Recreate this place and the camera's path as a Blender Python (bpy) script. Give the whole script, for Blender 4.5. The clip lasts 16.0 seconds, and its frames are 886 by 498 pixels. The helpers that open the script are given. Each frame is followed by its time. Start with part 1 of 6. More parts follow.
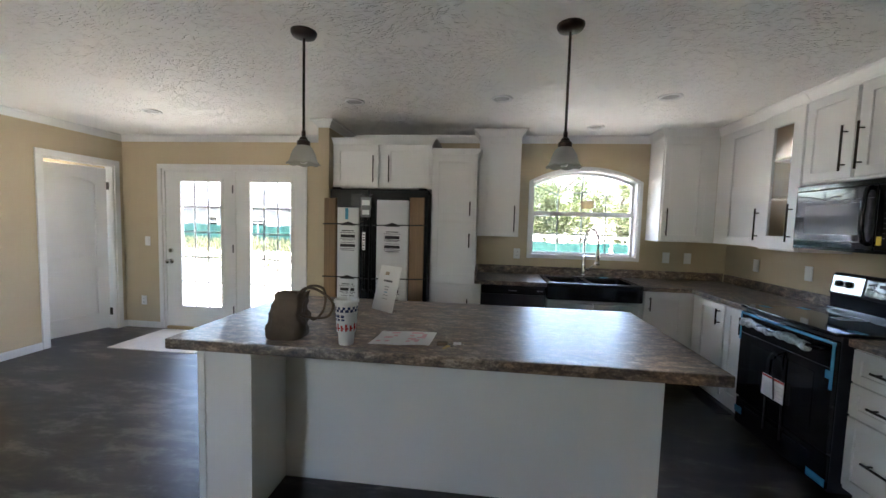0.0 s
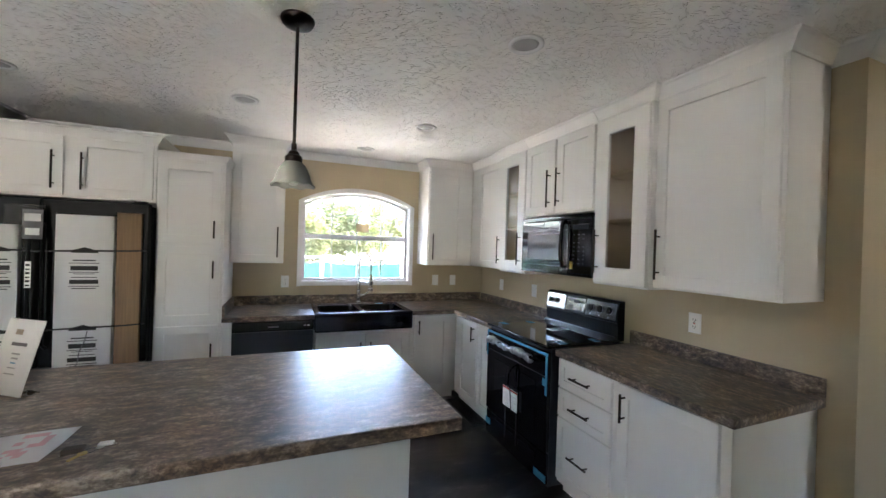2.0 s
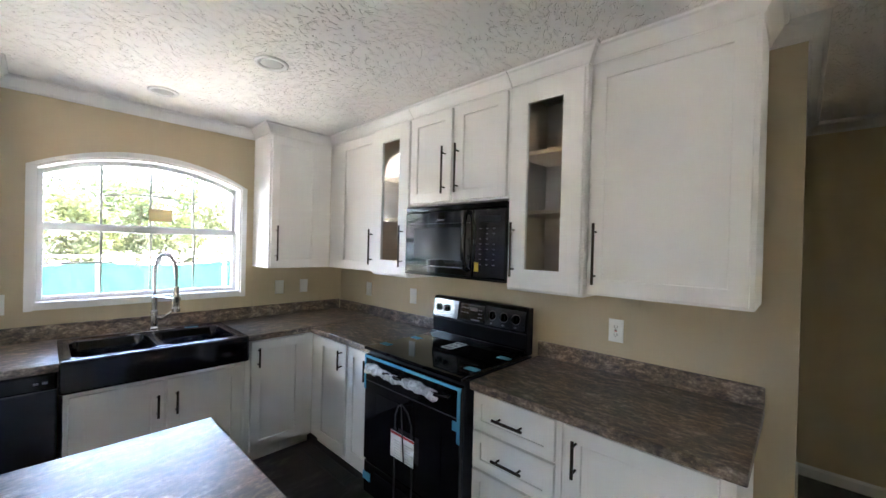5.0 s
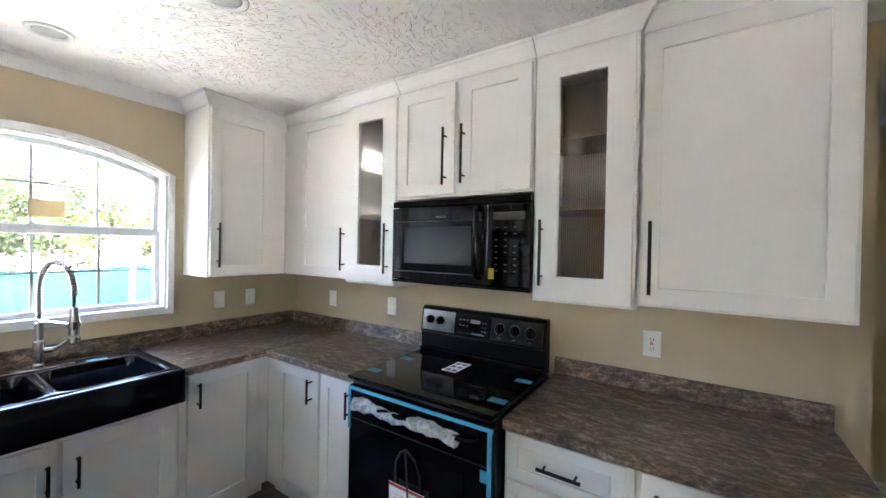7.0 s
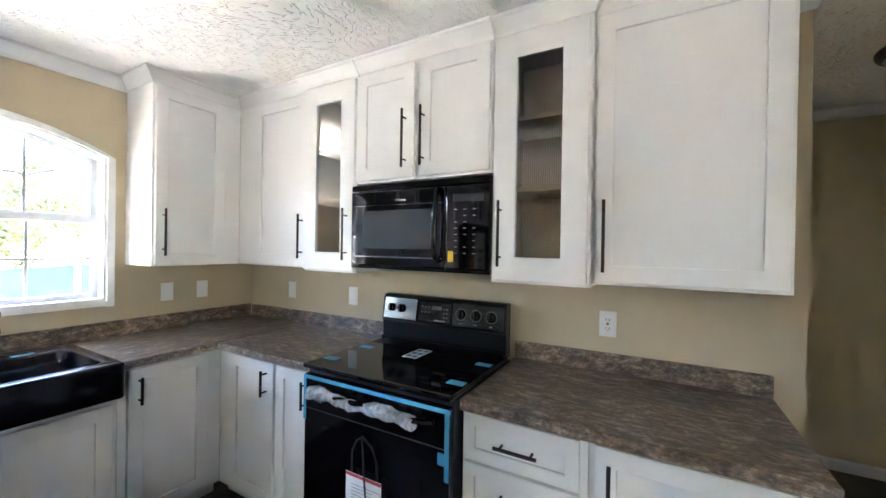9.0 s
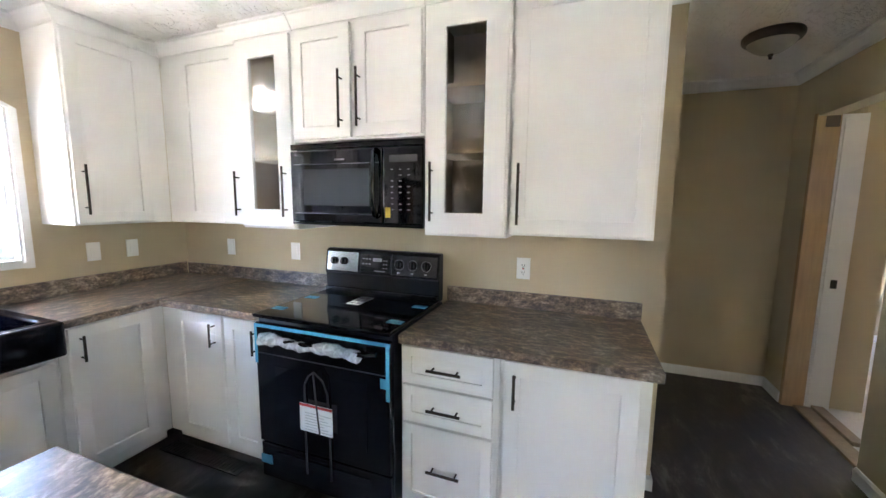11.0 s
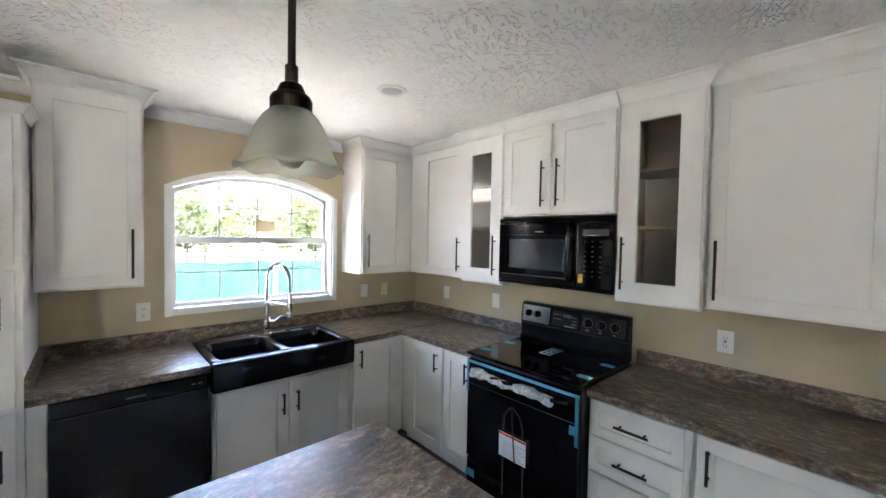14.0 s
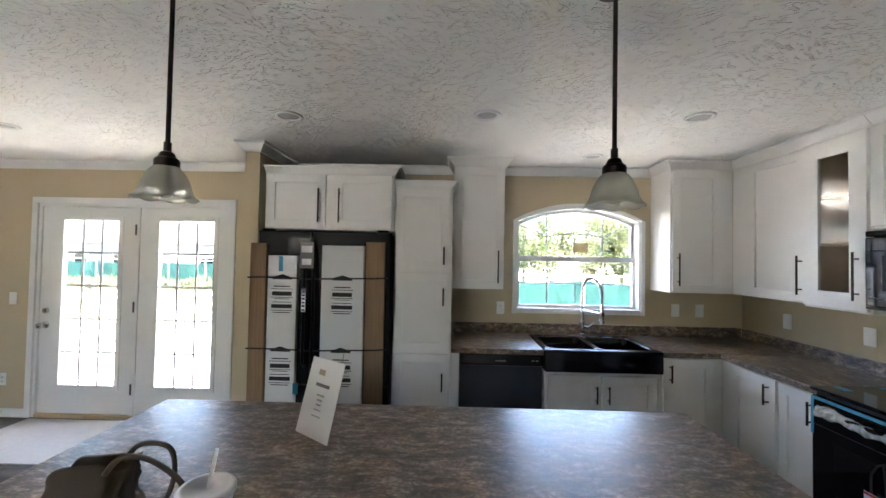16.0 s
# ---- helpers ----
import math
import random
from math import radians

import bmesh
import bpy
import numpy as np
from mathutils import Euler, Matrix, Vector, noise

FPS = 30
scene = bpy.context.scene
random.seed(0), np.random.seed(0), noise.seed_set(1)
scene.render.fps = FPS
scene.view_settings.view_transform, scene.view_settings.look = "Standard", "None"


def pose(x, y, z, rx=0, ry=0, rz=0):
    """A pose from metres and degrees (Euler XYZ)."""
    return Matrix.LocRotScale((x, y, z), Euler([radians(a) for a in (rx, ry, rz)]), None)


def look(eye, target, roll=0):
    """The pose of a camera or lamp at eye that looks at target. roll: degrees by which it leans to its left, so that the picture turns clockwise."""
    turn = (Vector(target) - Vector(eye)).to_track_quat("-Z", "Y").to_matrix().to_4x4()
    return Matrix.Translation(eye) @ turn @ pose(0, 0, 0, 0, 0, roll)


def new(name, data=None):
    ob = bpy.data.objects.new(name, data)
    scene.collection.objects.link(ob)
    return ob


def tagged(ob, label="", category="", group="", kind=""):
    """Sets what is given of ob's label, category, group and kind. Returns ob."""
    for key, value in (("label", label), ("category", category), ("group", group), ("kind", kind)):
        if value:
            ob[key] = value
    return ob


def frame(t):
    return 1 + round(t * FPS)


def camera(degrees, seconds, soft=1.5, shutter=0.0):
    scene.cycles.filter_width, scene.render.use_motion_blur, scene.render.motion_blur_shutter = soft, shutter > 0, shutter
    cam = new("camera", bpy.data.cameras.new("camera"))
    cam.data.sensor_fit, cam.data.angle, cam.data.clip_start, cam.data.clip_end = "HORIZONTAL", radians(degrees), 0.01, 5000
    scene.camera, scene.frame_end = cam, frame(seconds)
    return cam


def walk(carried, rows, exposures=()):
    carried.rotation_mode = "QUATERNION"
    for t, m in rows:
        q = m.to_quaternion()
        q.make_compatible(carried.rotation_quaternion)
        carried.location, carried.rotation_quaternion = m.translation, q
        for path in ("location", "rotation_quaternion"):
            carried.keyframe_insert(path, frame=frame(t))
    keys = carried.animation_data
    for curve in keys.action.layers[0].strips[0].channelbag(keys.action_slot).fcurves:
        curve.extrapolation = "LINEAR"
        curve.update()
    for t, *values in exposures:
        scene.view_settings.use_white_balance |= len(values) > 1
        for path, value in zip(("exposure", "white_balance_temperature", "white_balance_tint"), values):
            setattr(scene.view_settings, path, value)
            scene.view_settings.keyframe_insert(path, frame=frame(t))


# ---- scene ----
cam = camera(98.8, 16.0)
PATH = [
    (0, (-2.563, -4.357, 1.442), (-2.790, -2.294, 1.299), 1.6),
    (0.5, (-2.404, -4.193, 1.506), (-2.603, -2.127, 1.383), 1.7),
    (1, (-2.337, -4.072, 1.509), (-2.401, -1.995, 1.410), 1.8),
    (1.5, (-2.263, -4.034, 1.503), (-1.999, -1.972, 1.449), 1.7),
    (2, (-2.207, -4.066, 1.499), (-1.409, -2.146, 1.494), 1.8),
    (2.5, (-2.242, -4.044, 1.522), (-1.042, -2.344, 1.509), 1.6),
    (3, (-2.324, -3.964, 1.490), (-0.892, -2.456, 1.470), 1.5),
    (3.5, (-2.281, -3.858, 1.446), (-0.791, -2.407, 1.432), 1.5),
    (4, (-2.183, -3.672, 1.471), (-0.684, -2.230, 1.458), 1.5),
    (6.5, (-1.932, -2.839, 1.528), (-0.312, -1.535, 1.520), 1.2),
    (7, (-1.941, -2.757, 1.528), (-0.210, -1.603, 1.514), 1.1),
    (7.5, (-1.907, -2.732, 1.479), (-0.136, -1.642, 1.463), 0.9),
    (8, (-1.871, -2.755, 1.460), (-0.086, -1.687, 1.454), 0.9),
    (8.5, (-1.889, -2.747, 1.491), (-0.092, -1.700, 1.482), 0.9),
    (9, (-1.886, -2.789, 1.450), (-0.073, -1.769, 1.439), 0.9),
    (9.5, (-1.896, -2.814, 1.435), (-0.014, -1.929, 1.412), 0.8),
    (10, (-1.910, -2.862, 1.427), (0.018, -2.085, 1.353), 0.7),
    (12.5, (-2.354, -2.913, 1.553), (-0.482, -2.135, 1.087), 0.9),
    (13, (-2.403, -2.911, 1.562), (-0.580, -1.974, 1.206), 1.3),
    (13.5, (-2.430, -2.959, 1.585), (-0.783, -1.704, 1.396), 1.2),
    (14, (-2.434, -3.041, 1.622), (-1.023, -1.513, 1.564), 1.1),
    (14.5, (-2.463, -3.146, 1.627), (-1.504, -1.301, 1.654), 1.2),
    (15, (-2.580, -3.275, 1.607), (-2.133, -1.245, 1.640), 1.2),
    (15.5, (-2.672, -3.417, 1.578), (-2.499, -1.346, 1.611), 1.2),
    (16, (-2.673, -3.530, 1.571), (-2.713, -1.451, 1.619), 1.1),
]
EXPOSURES = [(0, 4.37, 6570, 14), (1, 4.51, 6570, 14), (1.5, 4.79, 6600, 15), (3.5, 5.05, 6670, 16), (7, 5.38, 6420, 14), (10, 5.79, 6420, 15), (12.5, 6.02, 6860, 19), (14, 5.2, 6520, 15), (15, 5.10, 6580, 14), (16, 4.62, 6570, 14)]
walk(cam, [(t, look(eye, target, roll)) for t, eye, target, roll in PATH], EXPOSURES)

# ---- light ----
world = bpy.data.worlds.new("sky")
scene.world = world
world.use_nodes = True
wn = world.node_tree.nodes
sky = wn.new("ShaderNodeTexSky")
sky.sky_type, sky.sun_disc = "NISHITA", False
sky.sun_elevation, sky.sun_rotation = radians(74), radians(25)
wn["Background"].inputs["Strength"].default_value = 0.14
world.node_tree.links.new(sky.outputs[0], wn["Background"].inputs["Color"])
sun = new("sun", bpy.data.lights.new("sun", "SUN"))
sun.data.energy, sun.data.angle, sun.data.color = 5.0, radians(0.5), (1.0, 0.95, 0.87)
sun.matrix_world = look((1.2, 2.5, 9.7), (0, 0, 0))


def fill_lamp(name, x, y, z, w, h, turn, watts):
    """Added fill lamp in an unseen opening behind the walk, rising like yard bounce."""
    lamp = bpy.data.lights.new(name, "AREA")
    lamp.shape, lamp.size, lamp.size_y, lamp.energy, lamp.color = "RECTANGLE", w, h, watts, (1.0, 0.97, 0.92)
    new(name, lamp).matrix_world = pose(x, y, z, 112, 0, turn)


# added fill for the room; no such source is in view
fill_lamp("south_fill_lamp", -5.7, -7.56, 1.40, 1.1, 1.1, 0, 0.16)


# ---- materials ----
def material(name, colour, rough=0.5, metal=0.0, vary=0.08, scale=6.0, bump=0.0, bump_scale=60.0, stretch=(1, 1, 1), spec=0.5, coat=0.0):
    m = bpy.data.materials.new(name)
    m.use_nodes = True
    n, l = m.node_tree.nodes, m.node_tree.links
    p = n["Principled BSDF"]
    p.inputs["Roughness"].default_value, p.inputs["Metallic"].default_value = rough, metal
    p.inputs["Specular IOR Level"].default_value = spec
    p.inputs["Coat Weight"].default_value = coat
    co = n.new("ShaderNodeTexCoord")
    mp = n.new("ShaderNodeMapping")
    mp.inputs["Scale"].default_value = stretch
    l.new(co.outputs["Object"], mp.inputs["Vector"])
    ns = n.new("ShaderNodeTexNoise")
    ns.inputs["Scale"].default_value, ns.inputs["Detail"].default_value = scale, 6
    l.new(mp.outputs[0], ns.inputs["Vector"])
    mx = n.new("ShaderNodeMix")
    mx.data_type = "RGBA"
    mx.inputs["A"].default_value = (*[c * (1 - vary) for c in colour], 1)
    mx.inputs["B"].default_value = (*[min(1, c * (1 + vary)) for c in colour], 1)
    l.new(ns.outputs["Fac"], mx.inputs["Factor"])
    l.new(mx.outputs["Result"], p.inputs["Base Color"])
    rr = n.new("ShaderNodeMapRange")
    rr.inputs["To Min"].default_value, rr.inputs["To Max"].default_value = rough * 0.85, min(1, rough * 1.15)
    l.new(ns.outputs["Fac"], rr.inputs["Value"])
    l.new(rr.outputs[0], p.inputs["Roughness"])
    if bump:
        fine = n.new("ShaderNodeTexNoise")
        fine.inputs["Scale"].default_value, fine.inputs["Detail"].default_value = bump_scale, 4
        l.new(mp.outputs[0], fine.inputs["Vector"])
        b = n.new("ShaderNodeBump")
        b.inputs["Strength"].default_value, b.inputs["Distance"].default_value = bump, 0.004
        l.new(fine.outputs["Fac"], b.inputs["Height"])
        l.new(b.outputs[0], p.inputs["Normal"])
    return m


def ramp_material(name, stops, scale, stretch, rough, detail=8, distort=0.6, bump=0.03, spec=0.5):
    """A mottled material: two stretched noises through a colour ramp."""
    m = bpy.data.materials.new(name)
    m.use_nodes = True
    n, l = m.node_tree.nodes, m.node_tree.links
    p = n["Principled BSDF"]
    p.inputs["Specular IOR Level"].default_value = spec
    co, mp = n.new("ShaderNodeTexCoord"), n.new("ShaderNodeMapping")
    mp.inputs["Scale"].default_value = stretch
    l.new(co.outputs["Object"], mp.inputs["Vector"])
    a, b = n.new("ShaderNodeTexNoise"), n.new("ShaderNodeTexNoise")
    a.inputs["Scale"].default_value, a.inputs["Detail"].default_value = scale, detail
    a.inputs["Distortion"].default_value, a.inputs["Roughness"].default_value = distort, 0.68
    b.inputs["Scale"].default_value, b.inputs["Detail"].default_value = scale * 0.22, 3
    for t in (a, b):
        l.new(mp.outputs[0], t.inputs["Vector"])
    mx = n.new("ShaderNodeMix")
    mx.inputs["Factor"].default_value = 0.35
    l.new(a.outputs["Fac"], mx.inputs["A"])
    l.new(b.outputs["Fac"], mx.inputs["B"])
    r = n.new("ShaderNodeValToRGB")
    while len(r.color_ramp.elements) < len(stops):
        r.color_ramp.elements.new(0.5)
    for e, (at, c) in zip(r.color_ramp.elements, stops):
        e.position, e.color = at, (*c, 1)
    l.new(mx.outputs["Result"], r.inputs["Fac"])
    l.new(r.outputs[0], p.inputs["Base Color"])
    rr = n.new("ShaderNodeMapRange")
    rr.inputs["To Min"].default_value, rr.inputs["To Max"].default_value = rough * 0.8, rough * 1.25
    l.new(a.outputs["Fac"], rr.inputs["Value"])
    l.new(rr.outputs[0], p.inputs["Roughness"])
    bp = n.new("ShaderNodeBump")
    bp.inputs["Strength"].default_value, bp.inputs["Distance"].default_value = bump, 0.002
    l.new(a.outputs["Fac"], bp.inputs["Height"])
    l.new(bp.outputs[0], p.inputs["Normal"])
    return m


def glass_material(name, rough=0.0, colour=(1, 1, 1)):
    m = bpy.data.materials.new(name)
    m.use_nodes = True
    p = m.node_tree.nodes["Principled BSDF"]
    p.inputs["Base Color"].default_value = (*colour, 1)
    p.inputs["Roughness"].default_value, p.inputs["Transmission Weight"].default_value, p.inputs["IOR"].default_value = rough, 1.0, 1.45
    return m


def ceiling_material():
    """Stomped plaster: clusters of short thin strokes, each cluster dragged its own way."""
    m = material("stomped_plaster", (0.90, 0.88, 0.85), 0.9, vary=0.03, scale=1.3)
    n, l = m.node_tree.nodes, m.node_tree.links
    co = n.new("ShaderNodeTexCoord")
    wob = n.new("ShaderNodeTexNoise")
    wob.inputs["Scale"].default_value, wob.inputs["Detail"].default_value = 5.0, 2
    l.new(co.outputs["Object"], wob.inputs["Vector"])
    add = n.new("ShaderNodeMix")
    add.data_type = "VECTOR"
    add.inputs["Factor"].default_value = 0.12
    l.new(co.outputs["Object"], add.inputs["A"])
    l.new(wob.outputs["Color"], add.inputs["B"])
    cell = n.new("ShaderNodeTexVoronoi")
    cell.inputs["Scale"].default_value = 4.2
    l.new(add.outputs["Result"], cell.inputs["Vector"])
    sep = n.new("ShaderNodeSeparateColor")
    l.new(cell.outputs["Color"], sep.inputs[0])
    ang = n.new("ShaderNodeMapRange")
    ang.inputs["To Min"].default_value, ang.inputs["To Max"].default_value = -0.75, 0.75
    l.new(sep.outputs[0], ang.inputs["Value"])
    rot = n.new("ShaderNodeVectorRotate")
    rot.rotation_type = "Z_AXIS"
    l.new(co.outputs["Object"], rot.inputs["Vector"])
    l.new(ang.outputs[0], rot.inputs["Angle"])
    mp = n.new("ShaderNodeMapping")
    mp.inputs["Scale"].default_value = (26, 66, 1)
    l.new(rot.outputs[0], mp.inputs["Vector"])
    a = n.new("ShaderNodeTexNoise")
    a.inputs["Scale"].default_value, a.inputs["Detail"].default_value, a.inputs["Distortion"].default_value = 1.0, 2.5, 0.5
    l.new(mp.outputs[0], a.inputs["Vector"])
    # strokes thin out between clusters
    big = n.new("ShaderNodeTexNoise")
    big.inputs["Scale"].default_value, big.inputs["Detail"].default_value = 3.2, 2
    l.new(co.outputs["Object"], big.inputs["Vector"])
    k = n.new("ShaderNodeMath")
    k.operation, k.inputs[1].default_value = "MULTIPLY", 0.42
    l.new(big.outputs["Fac"], k.inputs[0])
    tot = n.new("ShaderNodeMath")
    l.new(a.outputs["Fac"], tot.inputs[0])
    l.new(k.outputs[0], tot.inputs[1])
    r = n.new("ShaderNodeValToRGB")
    r.color_ramp.elements[0].position, r.color_ramp.elements[1].position = 0.765, 0.83
    r.color_ramp.elements[0].color, r.color_ramp.elements[1].color = (1, 1, 1, 1), (0, 0, 0, 1)
    l.new(tot.outputs[0], r.inputs["Fac"])
    b = n.new("ShaderNodeBump")
    b.inputs["Strength"].default_value, b.inputs["Distance"].default_value = 1.0, 0.006
    l.new(r.outputs[0], b.inputs["Height"])
    l.new(b.outputs[0], n["Principled BSDF"].inputs["Normal"])
    return m


def laminate_material():
    """Brown stone-pattern laminate: swirling strata broken by pale and dark flakes."""
    m = bpy.data.materials.new("brown_stone_laminate")
    m.use_nodes = True
    n, l = m.node_tree.nodes, m.node_tree.links
    p = n["Principled BSDF"]
    p.inputs["Specular IOR Level"].default_value = 0.9
    p.inputs["Coat Weight"].default_value, p.inputs["Coat Roughness"].default_value = 0.14, 0.26
    co = n.new("ShaderNodeTexCoord")
    # swirl: the pattern's own coordinates wander
    wob = n.new("ShaderNodeTexNoise")
    wob.inputs["Scale"].default_value, wob.inputs["Detail"].default_value = 4.5, 3
    l.new(co.outputs["Object"], wob.inputs["Vector"])
    off = n.new("ShaderNodeVectorMath")
    off.operation = "MULTIPLY_ADD"
    off.inputs[1].default_value = (0.07, 0.07, 0.07)
    l.new(wob.outputs["Color"], off.inputs[0])
    l.new(co.outputs["Object"], off.inputs[2])
    total = None
    for scale, stretch, detail, weight in ((6.5, (0.5, 1.5, 1.5), 6, 0.20), (26.0, (0.58, 1.32, 1.32), 9, 0.50), (85.0, (0.8, 1.15, 1.15), 4, 0.30)):
        mp, t, k = n.new("ShaderNodeMapping"), n.new("ShaderNodeTexNoise"), n.new("ShaderNodeMath")
        mp.inputs["Scale"].default_value = stretch
        t.inputs["Scale"].default_value, t.inputs["Detail"].default_value = scale, detail
        t.inputs["Roughness"].default_value, t.inputs["Distortion"].default_value = 0.64, 0.3
        k.operation, k.inputs[1].default_value = "MULTIPLY", weight
        l.new(off.outputs[0], mp.inputs["Vector"])
        l.new(mp.outputs[0], t.inputs["Vector"])
        l.new(t.outputs["Fac"], k.inputs[0])
        if total is None:
            total = k
        else:
            a = n.new("ShaderNodeMath")
            l.new(total.outputs[0], a.inputs[0])
            l.new(k.outputs[0], a.inputs[1])
            total = a
    r = n.new("ShaderNodeValToRGB")
    stops = [(0.375, (0.016, 0.011, 0.009)), (0.438, (0.056, 0.039, 0.029)), (0.488, (0.120, 0.088, 0.067)), (0.528, (0.190, 0.145, 0.113)), (0.565, (0.30, 0.242, 0.195)), (0.612, (0.44, 0.375, 0.315))]
    while len(r.color_ramp.elements) < len(stops):
        r.color_ramp.elements.new(0.5)
    for e, (at, c) in zip(r.color_ramp.elements, stops):
        e.position, e.color = at, (*c, 1)
    l.new(total.outputs[0], r.inputs["Fac"])
    # broad drift from taupe grey to rust brown
    tone = n.new("ShaderNodeTexNoise")
    tone.inputs["Scale"].default_value, tone.inputs["Detail"].default_value = 7.0, 4
    l.new(off.outputs[0], tone.inputs["Vector"])
    tr = n.new("ShaderNodeValToRGB")
    tr.color_ramp.elements[0].position, tr.color_ramp.elements[1].position = 0.40, 0.62
    tr.color_ramp.elements[0].color, tr.color_ramp.elements[1].color = (1.0, 0.98, 0.95, 1), (1.14, 0.97, 0.80, 1)
    l.new(tone.outputs["Fac"], tr.inputs["Fac"])
    mul = n.new("ShaderNodeMix")
    mul.data_type, mul.blend_type = "RGBA", "MULTIPLY"
    mul.inputs["Factor"].default_value = 1.0
    l.new(r.outputs[0], mul.inputs["A"])
    l.new(tr.outputs[0], mul.inputs["B"])
    l.new(mul.outputs["Result"], p.inputs["Base Color"])
    rr = n.new("ShaderNodeMapRange")
    rr.inputs["From Min"].default_value, rr.inputs["From Max"].default_value = 0.4, 0.6
    rr.inputs["To Min"].default_value, rr.inputs["To Max"].default_value = 0.35, 0.45
    l.new(total.outputs[0], rr.inputs["Value"])
    l.new(rr.outputs[0], p.inputs["Roughness"])
    b = n.new("ShaderNodeBump")
    b.inputs["Strength"].default_value, b.inputs["Distance"].default_value = 0.10, 0.002
    l.new(total.outputs[0], b.inputs["Height"])
    l.new(b.outputs[0], p.inputs["Normal"])
    return m


def leaf_material(name, colour):
    """Foliage that lets part of the light through."""
    m = material(name, colour, 0.6, vary=0.4, scale=1.5)
    n, l = m.node_tree.nodes, m.node_tree.links
    t, mx = n.new("ShaderNodeBsdfTranslucent"), n.new("ShaderNodeMixShader")
    t.inputs["Color"].default_value = (colour[0] * 1.5, colour[1] * 1.6, colour[2], 1)
    mx.inputs["Fac"].default_value = 0.4
    l.new(n["Principled BSDF"].outputs[0], mx.inputs[1])
    l.new(t.outputs[0], mx.inputs[2])
    l.new(mx.outputs[0], n["Material Output"].inputs["Surface"])
    return m


def shade_material():
    """Thin satin glass: part of the light goes straight through."""
    m = material("satin_glass", (0.62, 0.61, 0.56), 0.35, vary=0.03, scale=8)
    n, l = m.node_tree.nodes, m.node_tree.links
    n["Principled BSDF"].inputs["Transmission Weight"].default_value = 0.5
    t, mx = n.new("ShaderNodeBsdfTransparent"), n.new("ShaderNodeMixShader")
    t.inputs["Color"].default_value = (0.93, 0.93, 0.90, 1)
    mx.inputs["Fac"].default_value = 0.62
    l.new(n["Principled BSDF"].outputs[0], mx.inputs[1])
    l.new(t.outputs[0], mx.inputs[2])
    l.new(mx.outputs[0], n["Material Output"].inputs["Surface"])
    return m


WALL = material("beige_wallboard", (0.55, 0.455, 0.305), 0.75, vary=0.03, scale=1.2, bump=0.08, bump_scale=220)
TRIM = material("white_trim", (0.80, 0.80, 0.79), 0.45, vary=0.02, scale=3)
PAINT = material("white_cabinet_paint", (0.83, 0.815, 0.79), 0.40, vary=0.010, scale=1.5)
CEIL = ceiling_material()
FLOOR = ramp_material("dark_vinyl", [(0.38, (0.010, 0.0075, 0.006)), (0.47, (0.026, 0.020, 0.016)), (0.53, (0.050, 0.041, 0.035)), (0.60, (0.14, 0.12, 0.105))], 4.2, (0.6, 1.5, 1), 0.40, detail=6, distort=0.3, bump=0.05, spec=0.55)
COUNTER = laminate_material()
BLACK = material("black_enamel", (0.004, 0.004, 0.0042), 0.12, vary=0.2, scale=3, spec=0.4)
BLACK_SATIN = material("black_satin", (0.012, 0.013, 0.018), 0.33, vary=0.15, scale=5)
MATT = material("black_textured_enamel", (0.005, 0.005, 0.005), 0.40, vary=0.15, scale=5, spec=0.14)
BLACK_GLASS = material("black_glass", (0.004, 0.004, 0.005), 0.05, vary=0.1, scale=3)
GRANITE = material("black_composite", (0.006, 0.006, 0.008), 0.13, vary=0.3, scale=300)
BRONZE = material("dark_bronze", (0.035, 0.026, 0.021), 0.38, metal=0.7, vary=0.15, scale=20)
CHROME = material("brushed_nickel", (0.62, 0.61, 0.59), 0.22, metal=1.0, vary=0.05, scale=30)
# reflections put into the colour: dim panel end and drawer grip
DIM_REFLECTION = material("dim_reflection_steel", (0.05, 0.052, 0.055), 0.14, metal=0.8, vary=0.05, scale=20)
STEEL = material("dark_steel", (0.10, 0.10, 0.105), 0.30, metal=0.9, vary=0.1, scale=20)
DARKWOOD = material("brown_cabinet_lining", (0.56, 0.43, 0.31), 0.6, vary=0.12, scale=3, stretch=(8, 8, 0.6))
MAPLE = material("pale_wood", (0.55, 0.40, 0.22), 0.55, vary=0.12, scale=5, stretch=(1, 9, 9))
PINE = material("raw_pine", (0.46, 0.31, 0.175), 0.7, vary=0.22, scale=5, stretch=(10, 10, 0.8), bump=0.1)
SUBFLOOR = material("rough_subfloor", (0.22, 0.16, 0.10), 0.9, vary=0.35, scale=18, bump=0.5, bump_scale=60)
CARDBOARD = material("brown_cardboard", (0.27, 0.17, 0.095), 0.8, vary=0.4, scale=6, stretch=(12, 12, 0.5))
FOAM = material("white_packing_board", (0.74, 0.74, 0.74), 0.7, vary=0.03, scale=8)
INK = material("black_ink", (0.02, 0.02, 0.02), 0.6, vary=0.1, scale=10)
PAPER = material("white_paper", (0.88, 0.88, 0.88), 0.7, vary=0.02, scale=10)
PINK = material("pink_print", (0.84, 0.56, 0.60), 0.7, vary=0.2, scale=40)
RED = material("red_print", (0.55, 0.05, 0.05), 0.6, vary=0.15, scale=40)
NAVY = material("navy_print", (0.03, 0.05, 0.14), 0.6, vary=0.15, scale=40)
FAINT = material("faint_print", (0.45, 0.45, 0.46), 0.7, vary=0.1, scale=40)
GREYINK = material("grey_print", (0.20, 0.20, 0.21), 0.7, vary=0.1, scale=40)
